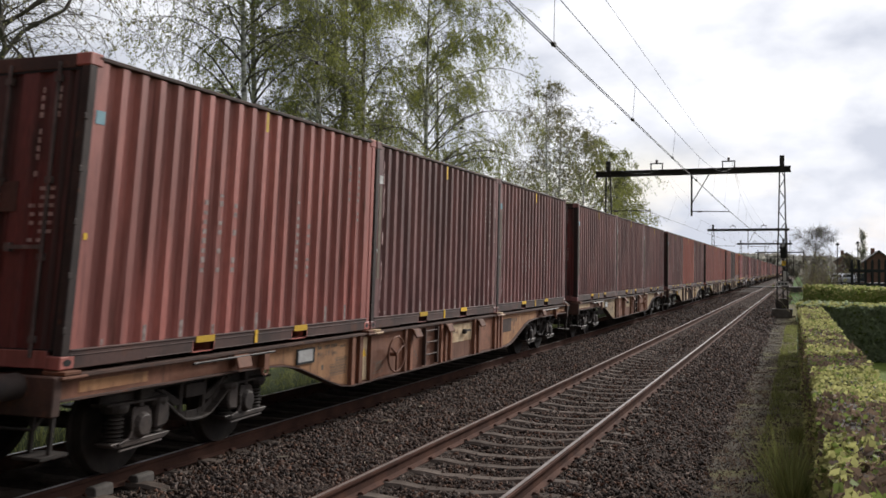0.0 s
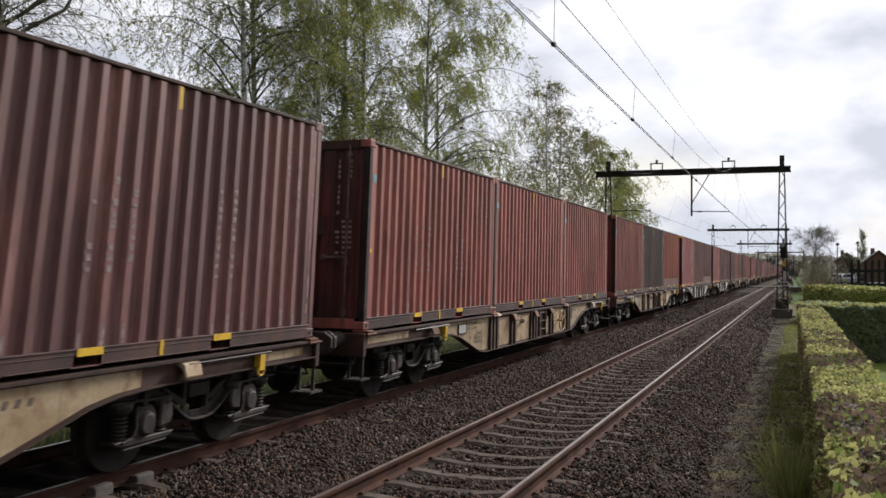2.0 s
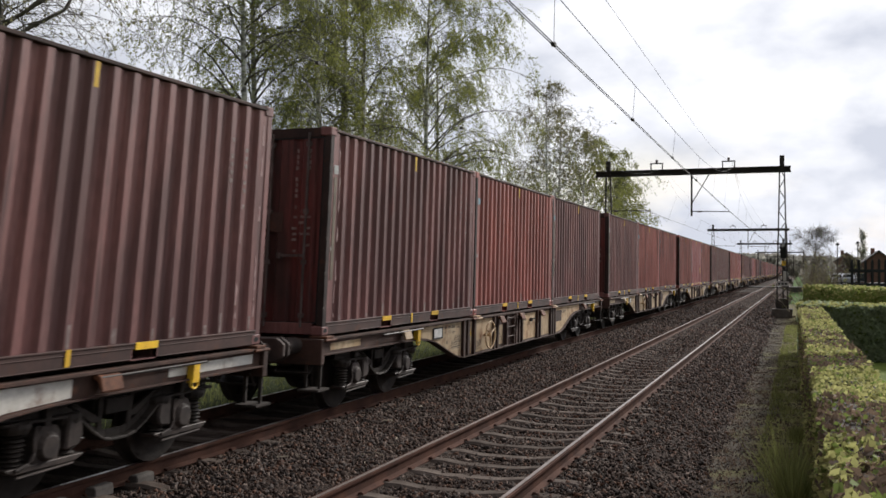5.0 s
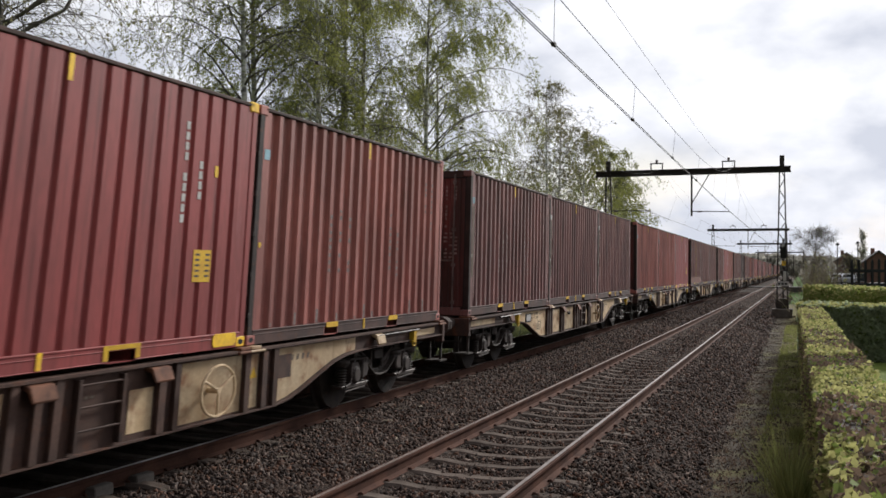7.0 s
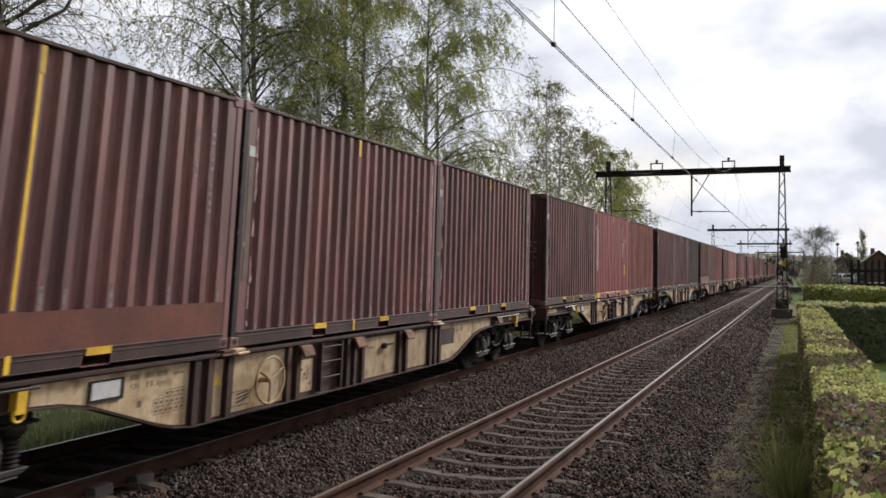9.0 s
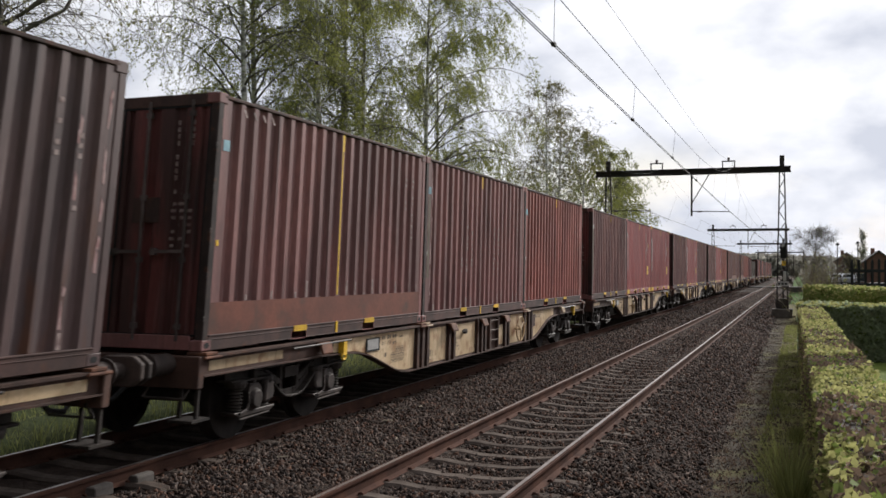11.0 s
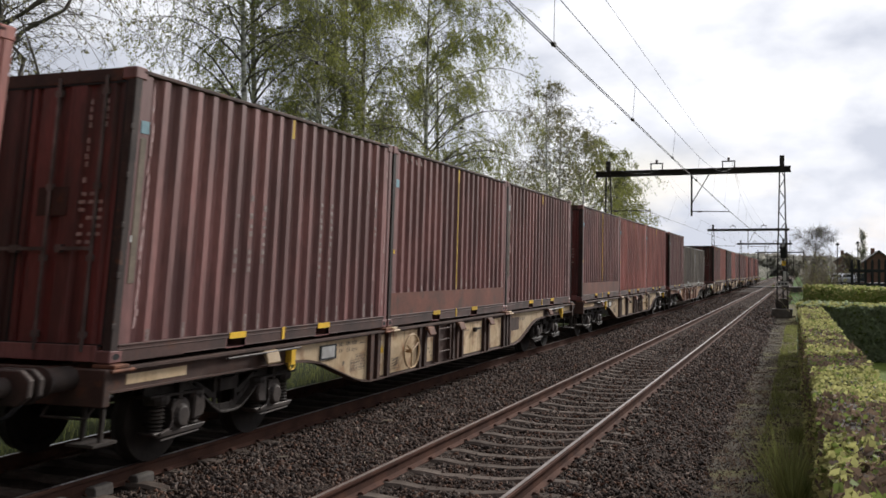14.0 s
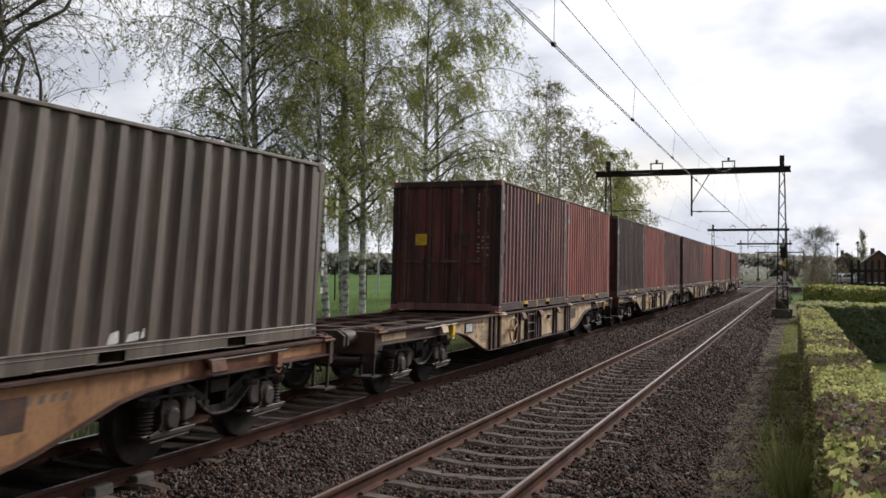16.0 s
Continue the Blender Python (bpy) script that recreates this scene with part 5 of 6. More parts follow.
def tree(x, y, height, spread, seed, leaves, label, leaf="spring", bark="birch", lean=(0, 0), droop=0.5, ground_z=-0.65, first=0.2, leaf_size=0.068, limbs=34, twig_r=1.0, reach=None, limb_r=1.0, crook=0.16):
    """A tapered trunk, limbs that rise and droop at their ends, twigs, and small leaves along the twigs."""
    rnd = np.random.default_rng(seed)
    t = empty("birch_tree" if bark == "birch" else "bare_tree", pose(x, y, ground_z))
    tagged(t, label, "tree", group="trees behind the line")
    r0 = height * 0.0085
    top = height * 0.97
    def trunk(u):
        return np.array([lean[0] * u + 0.25 * math.sin(3.1 * u + seed), lean[1] * u + 0.25 * math.sin(2.3 * u + seed * 2), top * u])
    us = np.linspace(0, 1, 15)
    ts = [(trunk(a), trunk(b), r0 * (1 - a) ** 0.8 + 0.015, r0 * (1 - b) ** 0.8 + 0.015) for a, b in zip(us, us[1:])]
    part("trunk", tubes_mesh("trunk", ts, bark, 10), bark, t)
    thick, thin, tips = [], [], []
    for i in range(limbs):
        u = first + (0.96 - first) * (i + rnd.random()) / limbs
        az = i * 2.4 + rnd.normal() * 0.5
        if reach and i % 3 == 0:
            az = reach + rnd.normal() * 0.35
        w = (u - first) / (1 - first)
        ln = spread * (0.75 + 0.75 * math.sin(math.pi * min(1.0, w * 0.9 + 0.12)) - 0.55 * w) * rnd.uniform(0.65, 1.2)
        d = np.array([math.cos(az), math.sin(az), rnd.uniform(0.7, 1.5)])
        p = trunk(u)
        rad = (r0 * (1 - u) ** 0.8 * 0.34 + 0.012) * limb_r
        n = 7
        for k in range(n):
            d = d + np.array([rnd.normal() * crook, rnd.normal() * crook, -droop * 0.24 * (k / n + 0.4)])
            d /= np.linalg.norm(d)
            q = p + d * ln / n
            thick.append((p, q, rad * (1 - k / n) + 0.006, rad * (1 - (k + 1) / n) + 0.006))
            for _ in range(3 if k else 1):
                e = d + rnd.normal(size=3) * 0.75
                e /= np.linalg.norm(e)
                a, l2 = q.copy(), ln * rnd.uniform(0.16, 0.34)
                for m in range(4):
                    e = e + np.array([rnd.normal() * 0.15, rnd.normal() * 0.15, -droop * 0.45])
                    e /= np.linalg.norm(e)
                    b = a + e * l2 / 4
                    thin.append((a, b, (0.011 - 0.002 * m) * twig_r, (0.009 - 0.002 * m) * twig_r))
                    for _ in range(2):
                        g = e + rnd.normal(size=3) * 0.7
                        g[2] -= droop * 0.9
                        g /= np.linalg.norm(g)
                        h = b + g * rnd.uniform(0.35, 0.95)
                        thin.append((b, h, 0.0045 * twig_r, 0.003 * twig_r))
                        tips.append((b, h))
                    a = b
            p = q
    tagged(part("limb_mass", tubes_mesh("limb_mass", thick, "bark" if rnd.random() < 0.7 else bark, 5), "bark", t), kind="stuff")
    tagged(part("twig_mass", tubes_mesh("twig_mass", thin, "bark", 3), "bark", t), kind="stuff")
    if leaves:
        idx = rnd.integers(0, len(tips), leaves)
        # leaves gather on some twigs and leave gaps on others
        w = np.array([noise.noise(Vector(tips[k][0]) * 0.55 + Vector((seed, 0, 0))) for k in range(len(tips))])
        idx = idx[w[idx] + rnd.normal(size=leaves) * 0.25 > -0.12]
        a = np.array([q[0] for q in tips])[idx]
        b = np.array([q[1] for q in tips])[idx]
        c = a + (b - a) * rnd.random((len(idx), 1)) + rnd.normal(size=(len(idx), 3)) * 0.06
        tagged(part("crown", leaf_mesh("crown", c, leaf_size * rnd.uniform(0.6, 1.3, len(idx)), leaf, rnd), leaf, t), kind="stuff")
    return t


BIRCH = "birch with pale bark and fresh sparse spring leaves"
tree(37.8, 23.5, 23, 4.3, 3, 45000, BIRCH, lean=(-0.5, 0), droop=0.95)
tree(41.0, 25.5, 24, 5.0, 15, 40500, BIRCH, lean=(0.3, 0), droop=0.95)
tree(43.6, 22.3, 22, 4.0, 4, 31500, BIRCH, lean=(-1.8, 0.5), droop=0.95)
tree(46.4, 23.0, 23, 4.4, 5, 37500, BIRCH, lean=(-1.2, 0), droop=0.95)
tree(46.9, 22.3, 22, 4.2, 6, 46980, BIRCH, lean=(0.6, 0), droop=0.95)
tree(52.5, 26.0, 23, 4.6, 16, 30000, BIRCH, lean=(0.3, 0), droop=0.95)
tree(57.2, 22.6, 24, 6.1, 7, 81000, BIRCH, lean=(0.4, 0), droop=0.95, reach=-1.2, limbs=42)
tree(63.5, 24.5, 21, 5.0, 8, 51750, BIRCH, lean=(0.5, 0), droop=0.95)
tree(91.0, 23.0, 22, 5.6, 9, 11000, BIRCH, leaf="bud", leaf_size=0.12, lean=(0.4, 0), droop=0.6)
tree(99.0, 24.0, 21, 5.6, 17, 9500, BIRCH, leaf="bud", leaf_size=0.13, lean=(0.4, 0), droop=0.95)
tree(108.0, 23.0, 19.5, 5.4, 10, 13000, BIRCH, leaf_size=0.14, lean=(0.8, 0), droop=0.95)
tree(119.0, 22.5, 19, 5.2, 11, 14500, BIRCH, leaf_size=0.15, lean=(0.4, 0), droop=0.95)
tree(129.0, 22.0, 16, 4.2, 12, 14500, BIRCH, leaf_size=0.15, droop=0.9)
tree(23.0, 25.0, 17, 8.0, 13, 9000, "old tree with dark spreading bare branches and buds", leaf="bud", bark="bark", droop=0.35, first=0.25, leaf_size=0.08, twig_r=1.5, reach=-0.35, limbs=32, limb_r=2.3, crook=0.34)


def box_hedge(name, x0, x1, y0, y1, z0, z1, label, counts, leaf_size, core="twigs", bumps=0.05, yaw=0.0, at=(0, 0), bare=()):
    """A trimmed hedge: a dark twiggy core and leaves all over its top and sides. counts: (material, leaves, patch sign)."""
    rnd = np.random.default_rng(len(name) + int(abs(x0) * 10))
    h = empty(name, pose(at[0], at[1], 0, 0, 0, yaw))
    tagged(h, label, "hedge")
    nx = max(4, int((x1 - x0) / 0.3))
    nu = 22
    v = []
    for i in range(nx + 1):
        x = x0 + (x1 - x0) * i / nx
        for k in range(nu):
            a = 2 * math.pi * k / nu
            cy, cz = math.cos(a), math.sin(a)
            m = max(abs(cy), abs(cz))
            yy, zz = (y0 + y1) / 2 + cy / m * (y1 - y0) / 2 * 0.86, (z0 + z1) / 2 + cz / m * (z1 - z0) / 2 * 0.97
            w = noise.noise((x * 2.1, yy * 3, zz * 2.4)) * bumps
            v.append((x, yy + w * cy, zz + w * cz))
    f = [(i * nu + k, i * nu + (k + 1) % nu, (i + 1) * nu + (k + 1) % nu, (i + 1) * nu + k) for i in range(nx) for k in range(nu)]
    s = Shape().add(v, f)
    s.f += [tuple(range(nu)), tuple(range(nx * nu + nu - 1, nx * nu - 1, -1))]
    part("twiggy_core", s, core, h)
    for mat, count, sign in counts:
        x = x0 + (x1 - x0) * rnd.random(count) ** (1.6 if x1 - x0 > 15 else 1.0)
        u = rnd.random(count)
        side = rnd.random(count)
        wy, wz = y1 - y0, z1 - z0
        tot = wy * 1.6 + 2 * wz
        on_top = side < wy * 1.6 / tot
        left = (~on_top) & (rnd.random(count) < 0.5)
        yy = np.where(on_top, y0 + wy * u, np.where(left, y1, y0))
        zz = np.where(on_top, z1, z0 + wz * (1 - u ** 1.4 * (0.1 if sign == 2 else 0.95)))
        if sign == 2:
            on_top = rnd.random(count) < 0.85
            left = left & ~on_top
        depth = np.abs(rnd.normal(size=count)) * 0.035
        yy = yy + np.where(on_top, 0, np.where(left, -depth, depth)) + rnd.normal(size=count) * 0.012
        zz = zz + np.where(on_top, 0.02 - depth, 0) + rnd.normal(size=count) * 0.012
        if x1 - x0 < 4 and sign != 2:
            xe = rnd.random(count) < (0.25 if x1 - x0 > wy else 0.72)
            x = np.where(xe, np.where(rnd.random(count) < 0.7, x0 + depth - 0.03, x1), x)
            yy = np.where(xe, y0 + wy * rnd.random(count), yy)
            zz = np.where(xe, z0 + wz * rnd.random(count), zz)
        w = np.array([noise.noise((a * 2.1, b * 3, c * 2.4)) * bumps for a, b, c in zip(x, yy, zz)])
        zz = zz + np.where(on_top, w, 0)
        yy = yy + np.where(on_top, 0, np.where(left, w, -w))
        pat = np.array([noise.noise((a * 0.75, b * 1.2, 4.2)) + 0.4 * noise.noise((a * 3, b * 3, c * 3)) for a, b, c in zip(x, yy, zz)])
        if bare:
            pat = pat - 0.8 * np.max([np.clip(np.minimum(x - a, b - x) / 0.3, -0.12, 1) for a, b in bare], axis=0)
        keep = pat * (sign if sign != 2 else 0.5) + rnd.normal(size=count) * 0.12 > -0.10
        pts = np.stack([x, yy, zz], axis=1)[keep]
        tagged(part("leaves", leaf_mesh("leaves", pts, leaf_size * rnd.uniform(0.6, 1.25, len(pts)) * (np.interp(pts[:, 0], [4.5, 6.0], [1.4, 1.0]) if bare else 1.0), mat, rnd, long=1.35), mat, h), kind="stuff")
    return h


box_hedge("garden_hedge", 1.8, 27.2, -0.64, -0.10, -0.34, 1.00, "trimmed hedge with fresh yellow-green and brown leaves",
          (("hedge", 76000, 1), ("hedge_dark", 18000, 0), ("dry", 48000, -1)), 0.034, bumps=0.075, yaw=0.3, at=(0.0, -0.09), bare=((5.7, 7.5), (10.2, 11.6), (13.4, 14.6)))
box_hedge("laurel_hedge", 28.3, 30.6, -9.0, -0.05, -0.5, 1.02, "dense dark green laurel hedge with paler top",
          (("laurel", 26000, 0), ("hedge_dark", 3000, 1), ("hedge", 9000, 2)), 0.10, core="laurel", bumps=0.10)
box_hedge("clipped_hedge", -8.5, 8.5, -0.7, 0.7, -0.5, 1.30, "clipped bright green hedge beyond the lawn",
          (("hedge", 7000, 0), ("hedge_dark", 4500, 1)), 0.10, core="hedge_dark", bumps=0.08, yaw=15, at=(42.0, -3.05))


def blades(name, count, x0, x1, y0, y1, z, h0, h1, mat, seed, label, centre=None):
    rnd = np.random.default_rng(seed)
    x, y = rnd.uniform(x0, x1, count), rnd.uniform(y0, y1, count)
    if centre:
        x, y = rnd.normal(centre[0], centre[2], count), rnd.normal(centre[1], centre[3], count)
    h = rnd.uniform(h0, h1, count) * np.array([max(0.15, 0.8 + 1.6 * noise.noise((p * 1.1, q * 3.0, seed * 0.7))) for p, q in zip(x, y)])
    a = rnd.uniform(0, 6.28, count)
    w = 0.004 + 0.005 * rnd.random(count)
    dx, dy = np.cos(a) * w, np.sin(a) * w
    bx, by = rnd.normal(size=count) * h * 0.28, rnd.normal(size=count) * h * 0.28
    o = np.stack([x, y, np.full(count, z)], axis=1)
    p0 = o + np.stack([-dx, -dy, 0 * h], axis=1)
    p1 = o + np.stack([dx, dy, 0 * h], axis=1)
    p2 = o + np.stack([bx * 0.45 + dx * 0.7, by * 0.45 + dy * 0.7, h * 0.6], axis=1)
    p3 = o + np.stack([bx * 0.45 - dx * 0.7, by * 0.45 - dy * 0.7, h * 0.6], axis=1)
    p4 = o + np.stack([bx, by, h], axis=1)
    v = np.stack([p0, p1, p2, p3, p4, p4 + np.array([0, 0, 0.002])], axis=1).reshape(-1, 3)
    f = np.array([(0, 1, 2, 3), (3, 2, 4, 5)])
    f = (f[None] + (np.arange(count) * 6)[:, None, None]).reshape(-1, 4)
    ob = new(name, raw_mesh(name, v, f, mat))
    return tagged(ob, label, "grass", kind="stuff")


blades("verge_grass", 9500, 5.5, 45, -0.1, 0.48, -0.45, 0.02, 0.09, "grass", 21, "short sparse grass and moss on the verge")
blades("dry_litter", 5000, 5.0, 24, 0.3, 1.3, -0.46, 0.01, 0.035, "dry", 22, "dry brown litter on the path")
for cx, cy, h in ((9.5, 0.02, 0.62), (8.4, -0.02, 0.45), (11.0, 0.03, 0.4), (14.5, 0.0, 0.25)):
    blades("grass_tuft", 420, 0, 0, 0, 0, -0.44, h * 0.5, h, "grass", int(cx * 10), "tall green grass tuft at the foot of the hedge", centre=(cx, cy, 0.22, 0.05))
blades("trackside_grass", 14000, 9, 50, 9.5, 13.5, -0.55, 0.12, 0.34, "grass", 33, "dark green grass and weeds beside the far track")
blades("meadow_grass", 16000, 25, 90, 12.5, 40, -0.66, 0.1, 0.3, "grass", 31, "long meadow grass under the birches")


# ---- things beyond the line ----
M["cane"] = material("pale_shrub_stems", (0.24, 0.195, 0.145), (0.17, 0.14, 0.105), rough=0.85, bump=0.2)
M["black"] = material("black_painted_wood", (0.018, 0.018, 0.019), (0.012, 0.012, 0.013), rough=0.7, scale=3, fine=30, bump=0.1)
M["brick"] = material("brown_brick", (0.24, 0.13, 0.095), (0.18, 0.10, 0.078), rough=0.9, scale=2, fine=14, bump=0.3)
M["tile"] = material("dark_roof_tiles", (0.11, 0.10, 0.098), (0.08, 0.074, 0.073), rough=0.8, scale=2, fine=10, bump=0.4)
M["glass"] = material("dark_window_glass", (0.03, 0.035, 0.04), (0.02, 0.022, 0.026), rough=0.12, bump=0, spec=0.5)
M["carpaint"] = material("silver_car_paint", (0.45, 0.46, 0.48), (0.38, 0.39, 0.41), rough=0.3, metal=0.3, bump=0, spec=0.5)
M["carwhite"] = material("white_car_paint", (0.70, 0.70, 0.70), (0.62, 0.62, 0.62), rough=0.3, bump=0, spec=0.5)
M["tarmac"] = material("parking_asphalt", (0.055, 0.054, 0.053), (0.042, 0.041, 0.041), rough=0.95, fine=40)


def yard():
    tagged(part("lawn", Shape().box(-8.0, 28.2, -12.0, -0.7, -0.55, -0.485), "lawn"), "short mown garden lawn", "lawn", kind="structure")
    tagged(part("parking_area", Shape().prism([(118, -1.2), (122, 0.25), (175, 0.25), (180, -1.2)], -30, -2.2, "y"), "tarmac"), "raised grey parking area", "parking area", kind="structure")


def picket_fence():
    f = empty("black_fence", pose(48.5, -2.15, 0, 0, 0, -60))
    tagged(f, "tall black wooden picket fence behind the hedge", "fence")
    for k in range(17):
        part("picket", Shape().prism([(-0.05, -0.6), (0.05, -0.6), (0.05, 2.42 + 0.012 * k), (0.0, 2.54 + 0.012 * k), (-0.05, 2.42 + 0.012 * k)], -0.04, 0.04, "y"), "black", f, at=pose(0.30 + 0.35 * k, 0, 0))
    for z in (1.3, 1.95):
        part("rail", Shape().box(0.1, 6.0, -0.08, -0.042, z, z + 0.14), "black", f)


def house(x, y, w, d, eaves, ridge, label):
    h = empty("house", pose(x, y, -0.6))
    tagged(h, label, "house")
    part("wall", Shape().prism([(-w / 2, 0), (w / 2, 0), (w / 2, eaves), (0, ridge - 0.15), (-w / 2, eaves)], -d / 2, d / 2, "x"), "brick", h)
    for s in (-1, 1):
        part("roof", Shape().prism([(s * (w / 2 + 0.4), eaves - 0.35), (s * (w / 2 + 0.4), eaves - 0.2), (0, ridge + 0.15), (0, ridge)], -d / 2 - 0.3, d / 2 + 0.3, "x"), "tile", h)
    part("chimney", Shape().box(0.5, 1.2, 0.3, 1.0, ridge - 0.6, ridge + 0.7), "brick", h)
    for k in (-1, 1):
        win = part("window", Shape().box(-d / 2 - 0.06, -d / 2 + 0.02, k * w / 4 - 0.7, k * w / 4 + 0.7, 1.0, 2.4), "white", h, "white window frame")
        part("pane", Shape().box(-d / 2 - 0.07, -d / 2 - 0.055, k * w / 4 - 0.6, k * w / 4 + 0.6, 1.1, 2.3), "glass", win)


def car(x, y, z, rz, paint, label):
    c = empty("parked_car", pose(x, y, z, 0, 0, rz))
    tagged(c, label, "car", group="parked cars")
    body = Shape().prism([(-2.1, 0.25), (2.1, 0.25), (2.15, 0.62), (1.95, 0.78), (1.05, 0.88), (0.35, 1.42), (-1.25, 1.46), (-1.95, 0.98), (-2.15, 0.85)], -0.85, 0.85, "y")
    part("body", body, paint, c, bevel=0.07)
    part("side_window", Shape().prism([(0.9, 0.9), (0.3, 1.34), (-1.2, 1.37), (-1.75, 0.95)], -0.862, -0.84, "y"), "glass", c)
    part("side_window", Shape().prism([(0.9, 0.9), (0.3, 1.34), (-1.2, 1.37), (-1.75, 0.95)], 0.84, 0.862, "y"), "glass", c)
    part("rear_window", Shape().prism([(-0.7, 1.0), (0.7, 1.0), (0.6, 1.38), (-0.6, 1.38)], -1.9, -1.6, "x"), "glass", c)
    for u in (-1.35, 1.35):
        for s in (-1, 1):
            w = part("wheel", Shape().lathe([(0.0, -0.1), (0.31, -0.1), (0.33, 0), (0.31, 0.1), (0, 0.1)], (0, 0, 0), "y", 16), "seal", c, at=pose(u, s * 0.78, 0.33))
            part("rim", Shape().lathe([(0.0, s * 0.11), (0.2, s * 0.105), (0.21, s * 0.09)], (0, 0, 0), "y", 12), "boxes", w)


def lamp_post(x, y, h, z=-0.5):
    p = empty("street_lamp", pose(x, y, z))
    tagged(p, "slim grey street lamp", "street lamp", group="street lamps")
    part("pole", Shape().tube((0, 0, 0), (0, 0, h), 0.07, 8, 0.045), "boxes", p)
    part("lamp_head", Shape().lathe([(0.0, 0.05), (0.22, 0.1), (0.25, 0.2), (0.15, 0.36), (0.0, 0.42)], (0, 0, h - 0.1), "z", 12), "seal", p)


def shrub(x, y, h, spread, seed, leaf, leaves, label, stems=16):
    rnd = np.random.default_rng(seed)
    s = empty("shrub", pose(x, y, -0.55))
    tagged(s, label, "shrub", group="shrubs by the line")
    segs, tips = [], []
    for k in range(stems):
        d = np.array([rnd.normal() * 0.22, rnd.normal() * 0.22, 1.0])
        p = np.array([rnd.normal() * spread * 0.2, rnd.normal() * spread * 0.25, 0.0])
        l = h * rnd.uniform(0.6, 1.0)
        for m in range(6):
            d = d + rnd.normal(size=3) * 0.12
            d /= np.linalg.norm(d)
            q = p + d * l / 6
            segs.append((p, q, 0.022 * (1 - m / 7), 0.022 * (1 - (m + 1) / 7)))
            for _ in range(3):
                e = d + rnd.normal(size=3) * 0.5
                e /= np.linalg.norm(e)
                r = q + e * rnd.uniform(0.3, 0.8)
                segs.append((q, r, 0.008, 0.004))
                tips.append((q, r))
            p = q
    tagged(part("stem_mass", tubes_mesh("stem_mass", segs, "cane", 4), "cane", s), kind="stuff")
    idx = rnd.integers(0, len(tips), leaves)
    a, b = np.array([t[0] for t in tips])[idx], np.array([t[1] for t in tips])[idx]
    c = a + (b - a) * rnd.random((leaves, 1)) + rnd.normal(size=(leaves, 3)) * 0.05
    tagged(part("foliage", leaf_mesh("foliage", c, 0.07 * rnd.uniform(0.6, 1.3, leaves), leaf, rnd), leaf, s), kind="stuff")


def far_woods(name, points, low, high, depth, count, seed, label, size=1.1):
    """A distant belt of trees in the haze-paled colour, as one mass of small clumps with an uneven top."""
    rnd = np.random.default_rng(seed)
    pts = np.array(points, dtype=float)
    u = rnd.random(count) * (len(pts) - 1)
    i = np.minimum(u.astype(int), len(pts) - 2)
    w = (u - i)[:, None]
    p = pts[i] * (1 - w) + pts[i + 1] * w
    top = np.array([low + (high - low) * (0.5 + 0.35 * noise.noise((a * 0.035, b * 0.035, 1.5)) + 0.3 * noise.noise((a * 0.13, b * 0.13, 7.5))) for a, b in p])
    z = -0.7 + top * rnd.random(count) ** 0.6
    p = p + rnd.normal(size=(count, 2)) * depth
    c = np.stack([p[:, 0], p[:, 1], z], axis=1)
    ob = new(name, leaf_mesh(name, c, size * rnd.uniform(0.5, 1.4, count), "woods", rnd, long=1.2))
    tagged(ob, label, "woods", kind="stuff")


yard()
picket_fence()
house(205, -14.6, 9, 12, 3.2, 6.6, "low brick house with dark tiled roof")
house(172, -8.0, 6, 9, 2.4, 4.3, "small brick house with dark pitched roof")
house(240, -10.5, 9, 12, 3.6, 6.9, "brick house with dark tiled roof among trees")
for k, (x, y, rz, paint, label) in enumerate(((150, -4.9, 10, "carwhite", "white parked car in a row"), (146, -6.3, 12, "carpaint", "silver parked car in a row"), (160, -7.4, 8, "carpaint", "silver hatchback parked in a row"), (164, -6.0, 10, "carwhite", "white hatchback parked in a row"))):
    car(x, y, 0.25, rz, paint, label)
lamp_post(130, -4.75, 5.1, 0.25)
lamp_post(150, -8.2, 6.6)
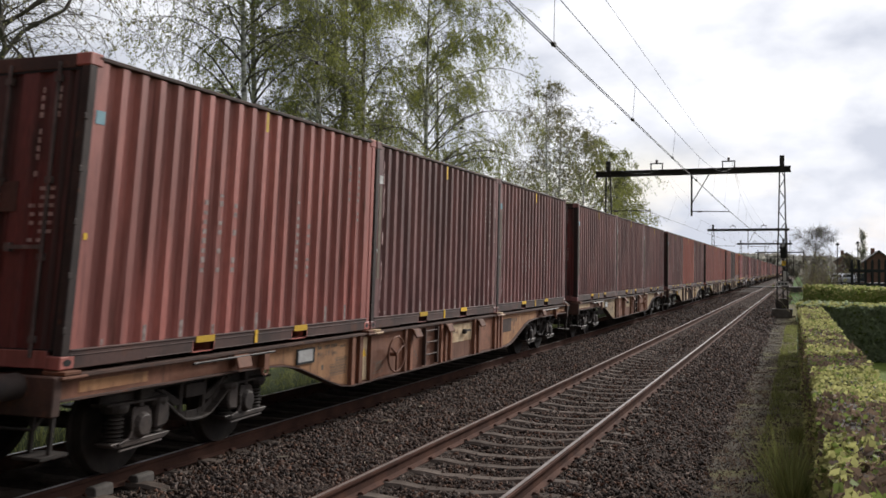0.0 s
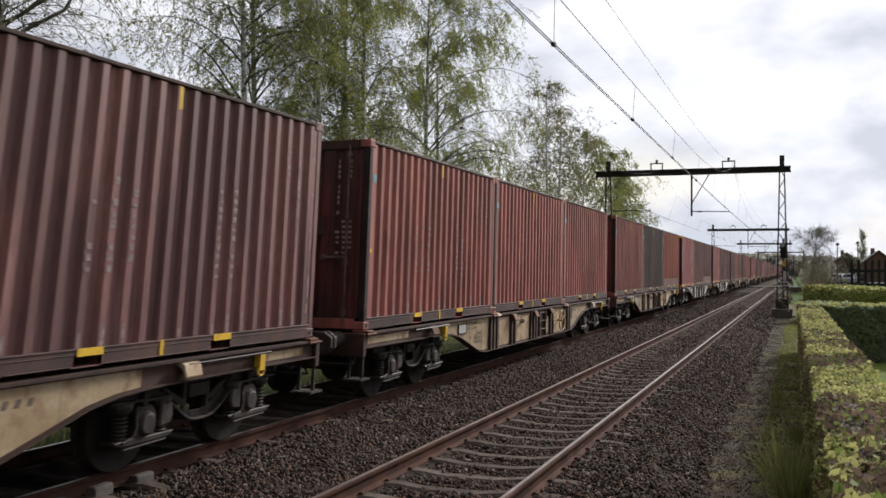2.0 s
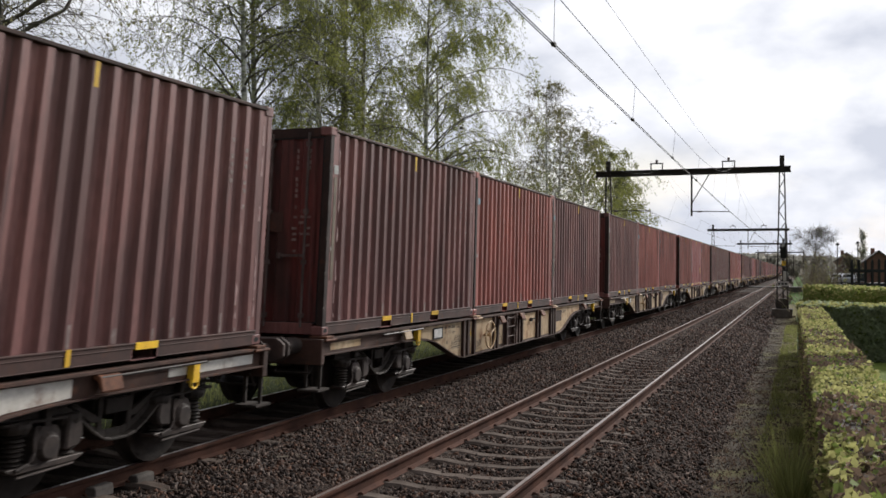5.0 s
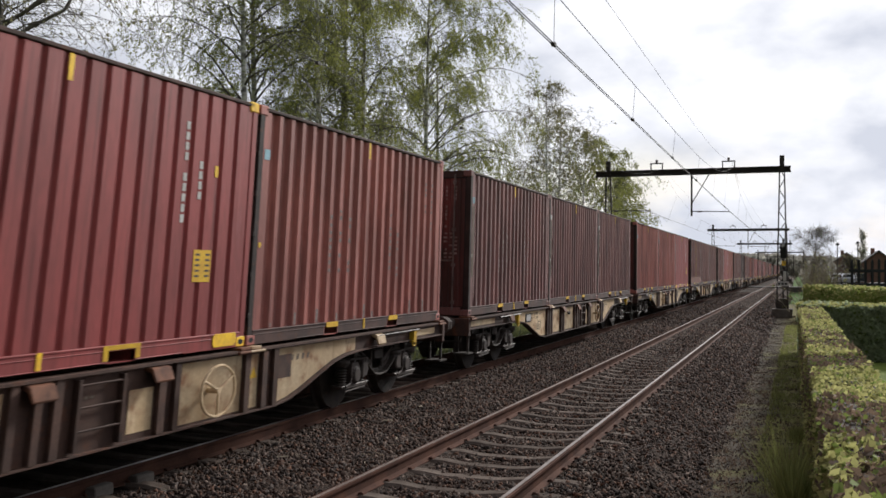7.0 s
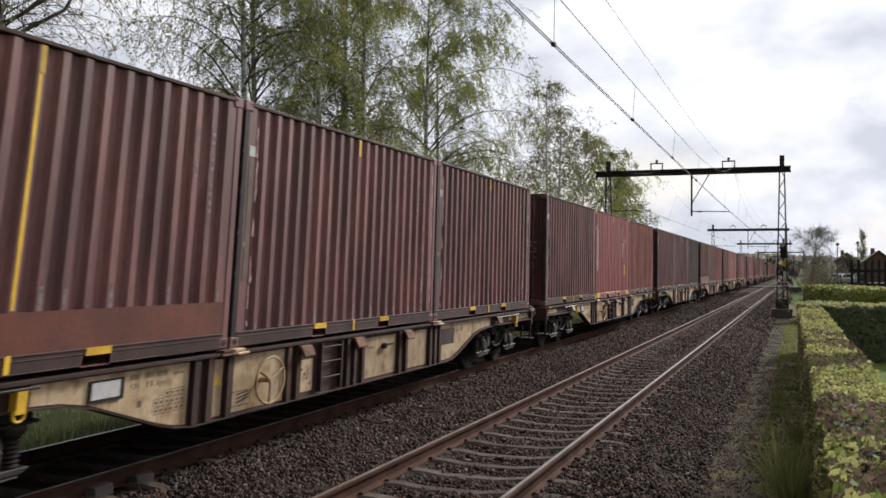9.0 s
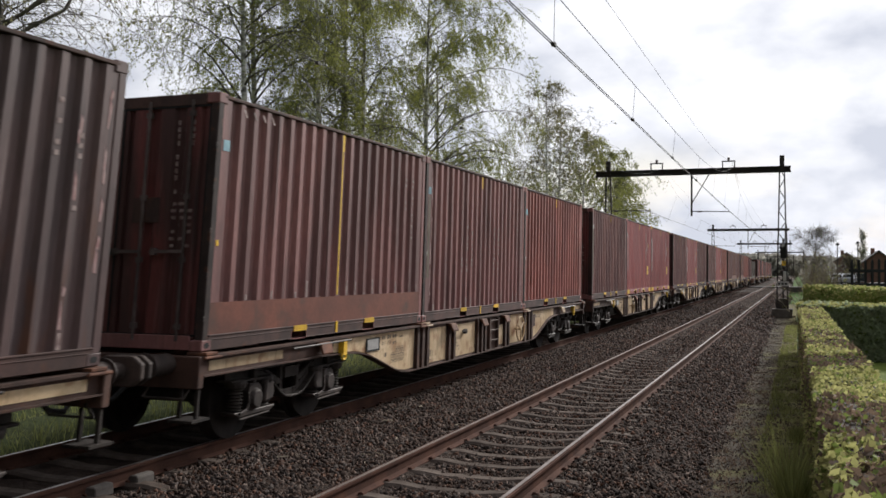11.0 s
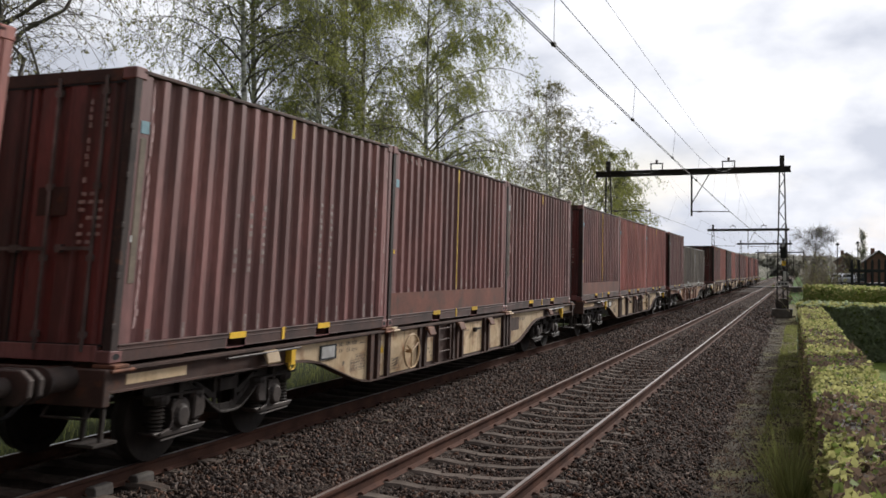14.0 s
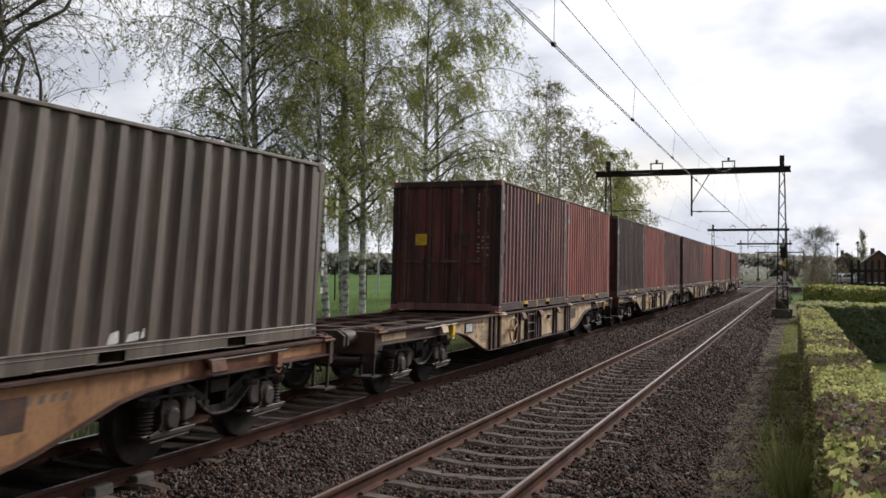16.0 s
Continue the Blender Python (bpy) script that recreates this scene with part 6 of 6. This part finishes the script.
for k, (x, y, h, leaf) in enumerate(((50, -0.45, 2.9, "grass"), (52, -0.95, 3.3, "bud"), (55, -1.15, 3.4, "grass"), (58, -1.1, 4.0, "bud"), (61, -1.2, 3.2, "bud"), (49, -1.5, 2.2, "grass"), (66, -1.0, 3.6, "bud"))):
    shrub(x, y, h, 1.0, 40 + k, leaf, 170 if leaf == "grass" else 90, "leggy shrub with thin stems and few spring leaves")
tree(132, -2.2, 8.0, 3.1, 51, 500, "round bare tree with fine twigs", leaf="bud", bark="bark", droop=0.1, ground_z=-0.5, limbs=22, leaf_size=0.12, twig_r=1.6)
tree(152, -7.0, 4.4, 2.0, 52, 1200, "small leafless tree by the parked cars", leaf="bud", bark="bark", droop=0.1, ground_z=-0.5, limbs=18, leaf_size=0.14, twig_r=1.6)
tree(262, -15.6, 13.5, 1.3, 53, 2500, "slim pale poplar far behind the houses", leaf="poplar", bark="birch", droop=-0.3, ground_z=-0.5, limbs=30, leaf_size=0.3, twig_r=0.8)
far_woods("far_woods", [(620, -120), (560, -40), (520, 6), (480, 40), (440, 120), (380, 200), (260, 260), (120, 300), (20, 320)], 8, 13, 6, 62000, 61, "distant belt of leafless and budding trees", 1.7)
far_woods("trackside_bushes", [(150, 16), (210, 15), (290, 14), (400, 12)], 2, 6, 1.2, 6000, 62, "low bushes along the line in the distance", 0.5)
far_woods("garden_bushes", [(150, -3.5), (200, -4), (280, -6), (400, -12)], 2, 4.5, 1.2, 6000, 63, "bushes behind the gardens", 0.5)

fence = empty("meadow_fence", pose(0, 0, -0.65))
tagged(fence, "thin black wire fence with posts along the meadow", "fence")
for k in range(20):
    part("post", Shape().tube((34 + 6.1 * k, 35.9, -0.1), (34 + 6.1 * k, 35.9, 2.55), 0.06, 6), "black", fence)
for z in (0.4, 0.9, 1.4, 1.9, 2.4):
    part("fence_wire", Shape().tube((34, 35.9, z), (150, 35.9, z), 0.008, 4), "black", fence)
pole = part("flagpole", Shape().tube((91, 41.2, -0.65), (91, 41.2, 8.0), 0.11, 10, 0.07), "carwhite")
tagged(pole, "tall white pole standing in the meadow", "pole")


motions()
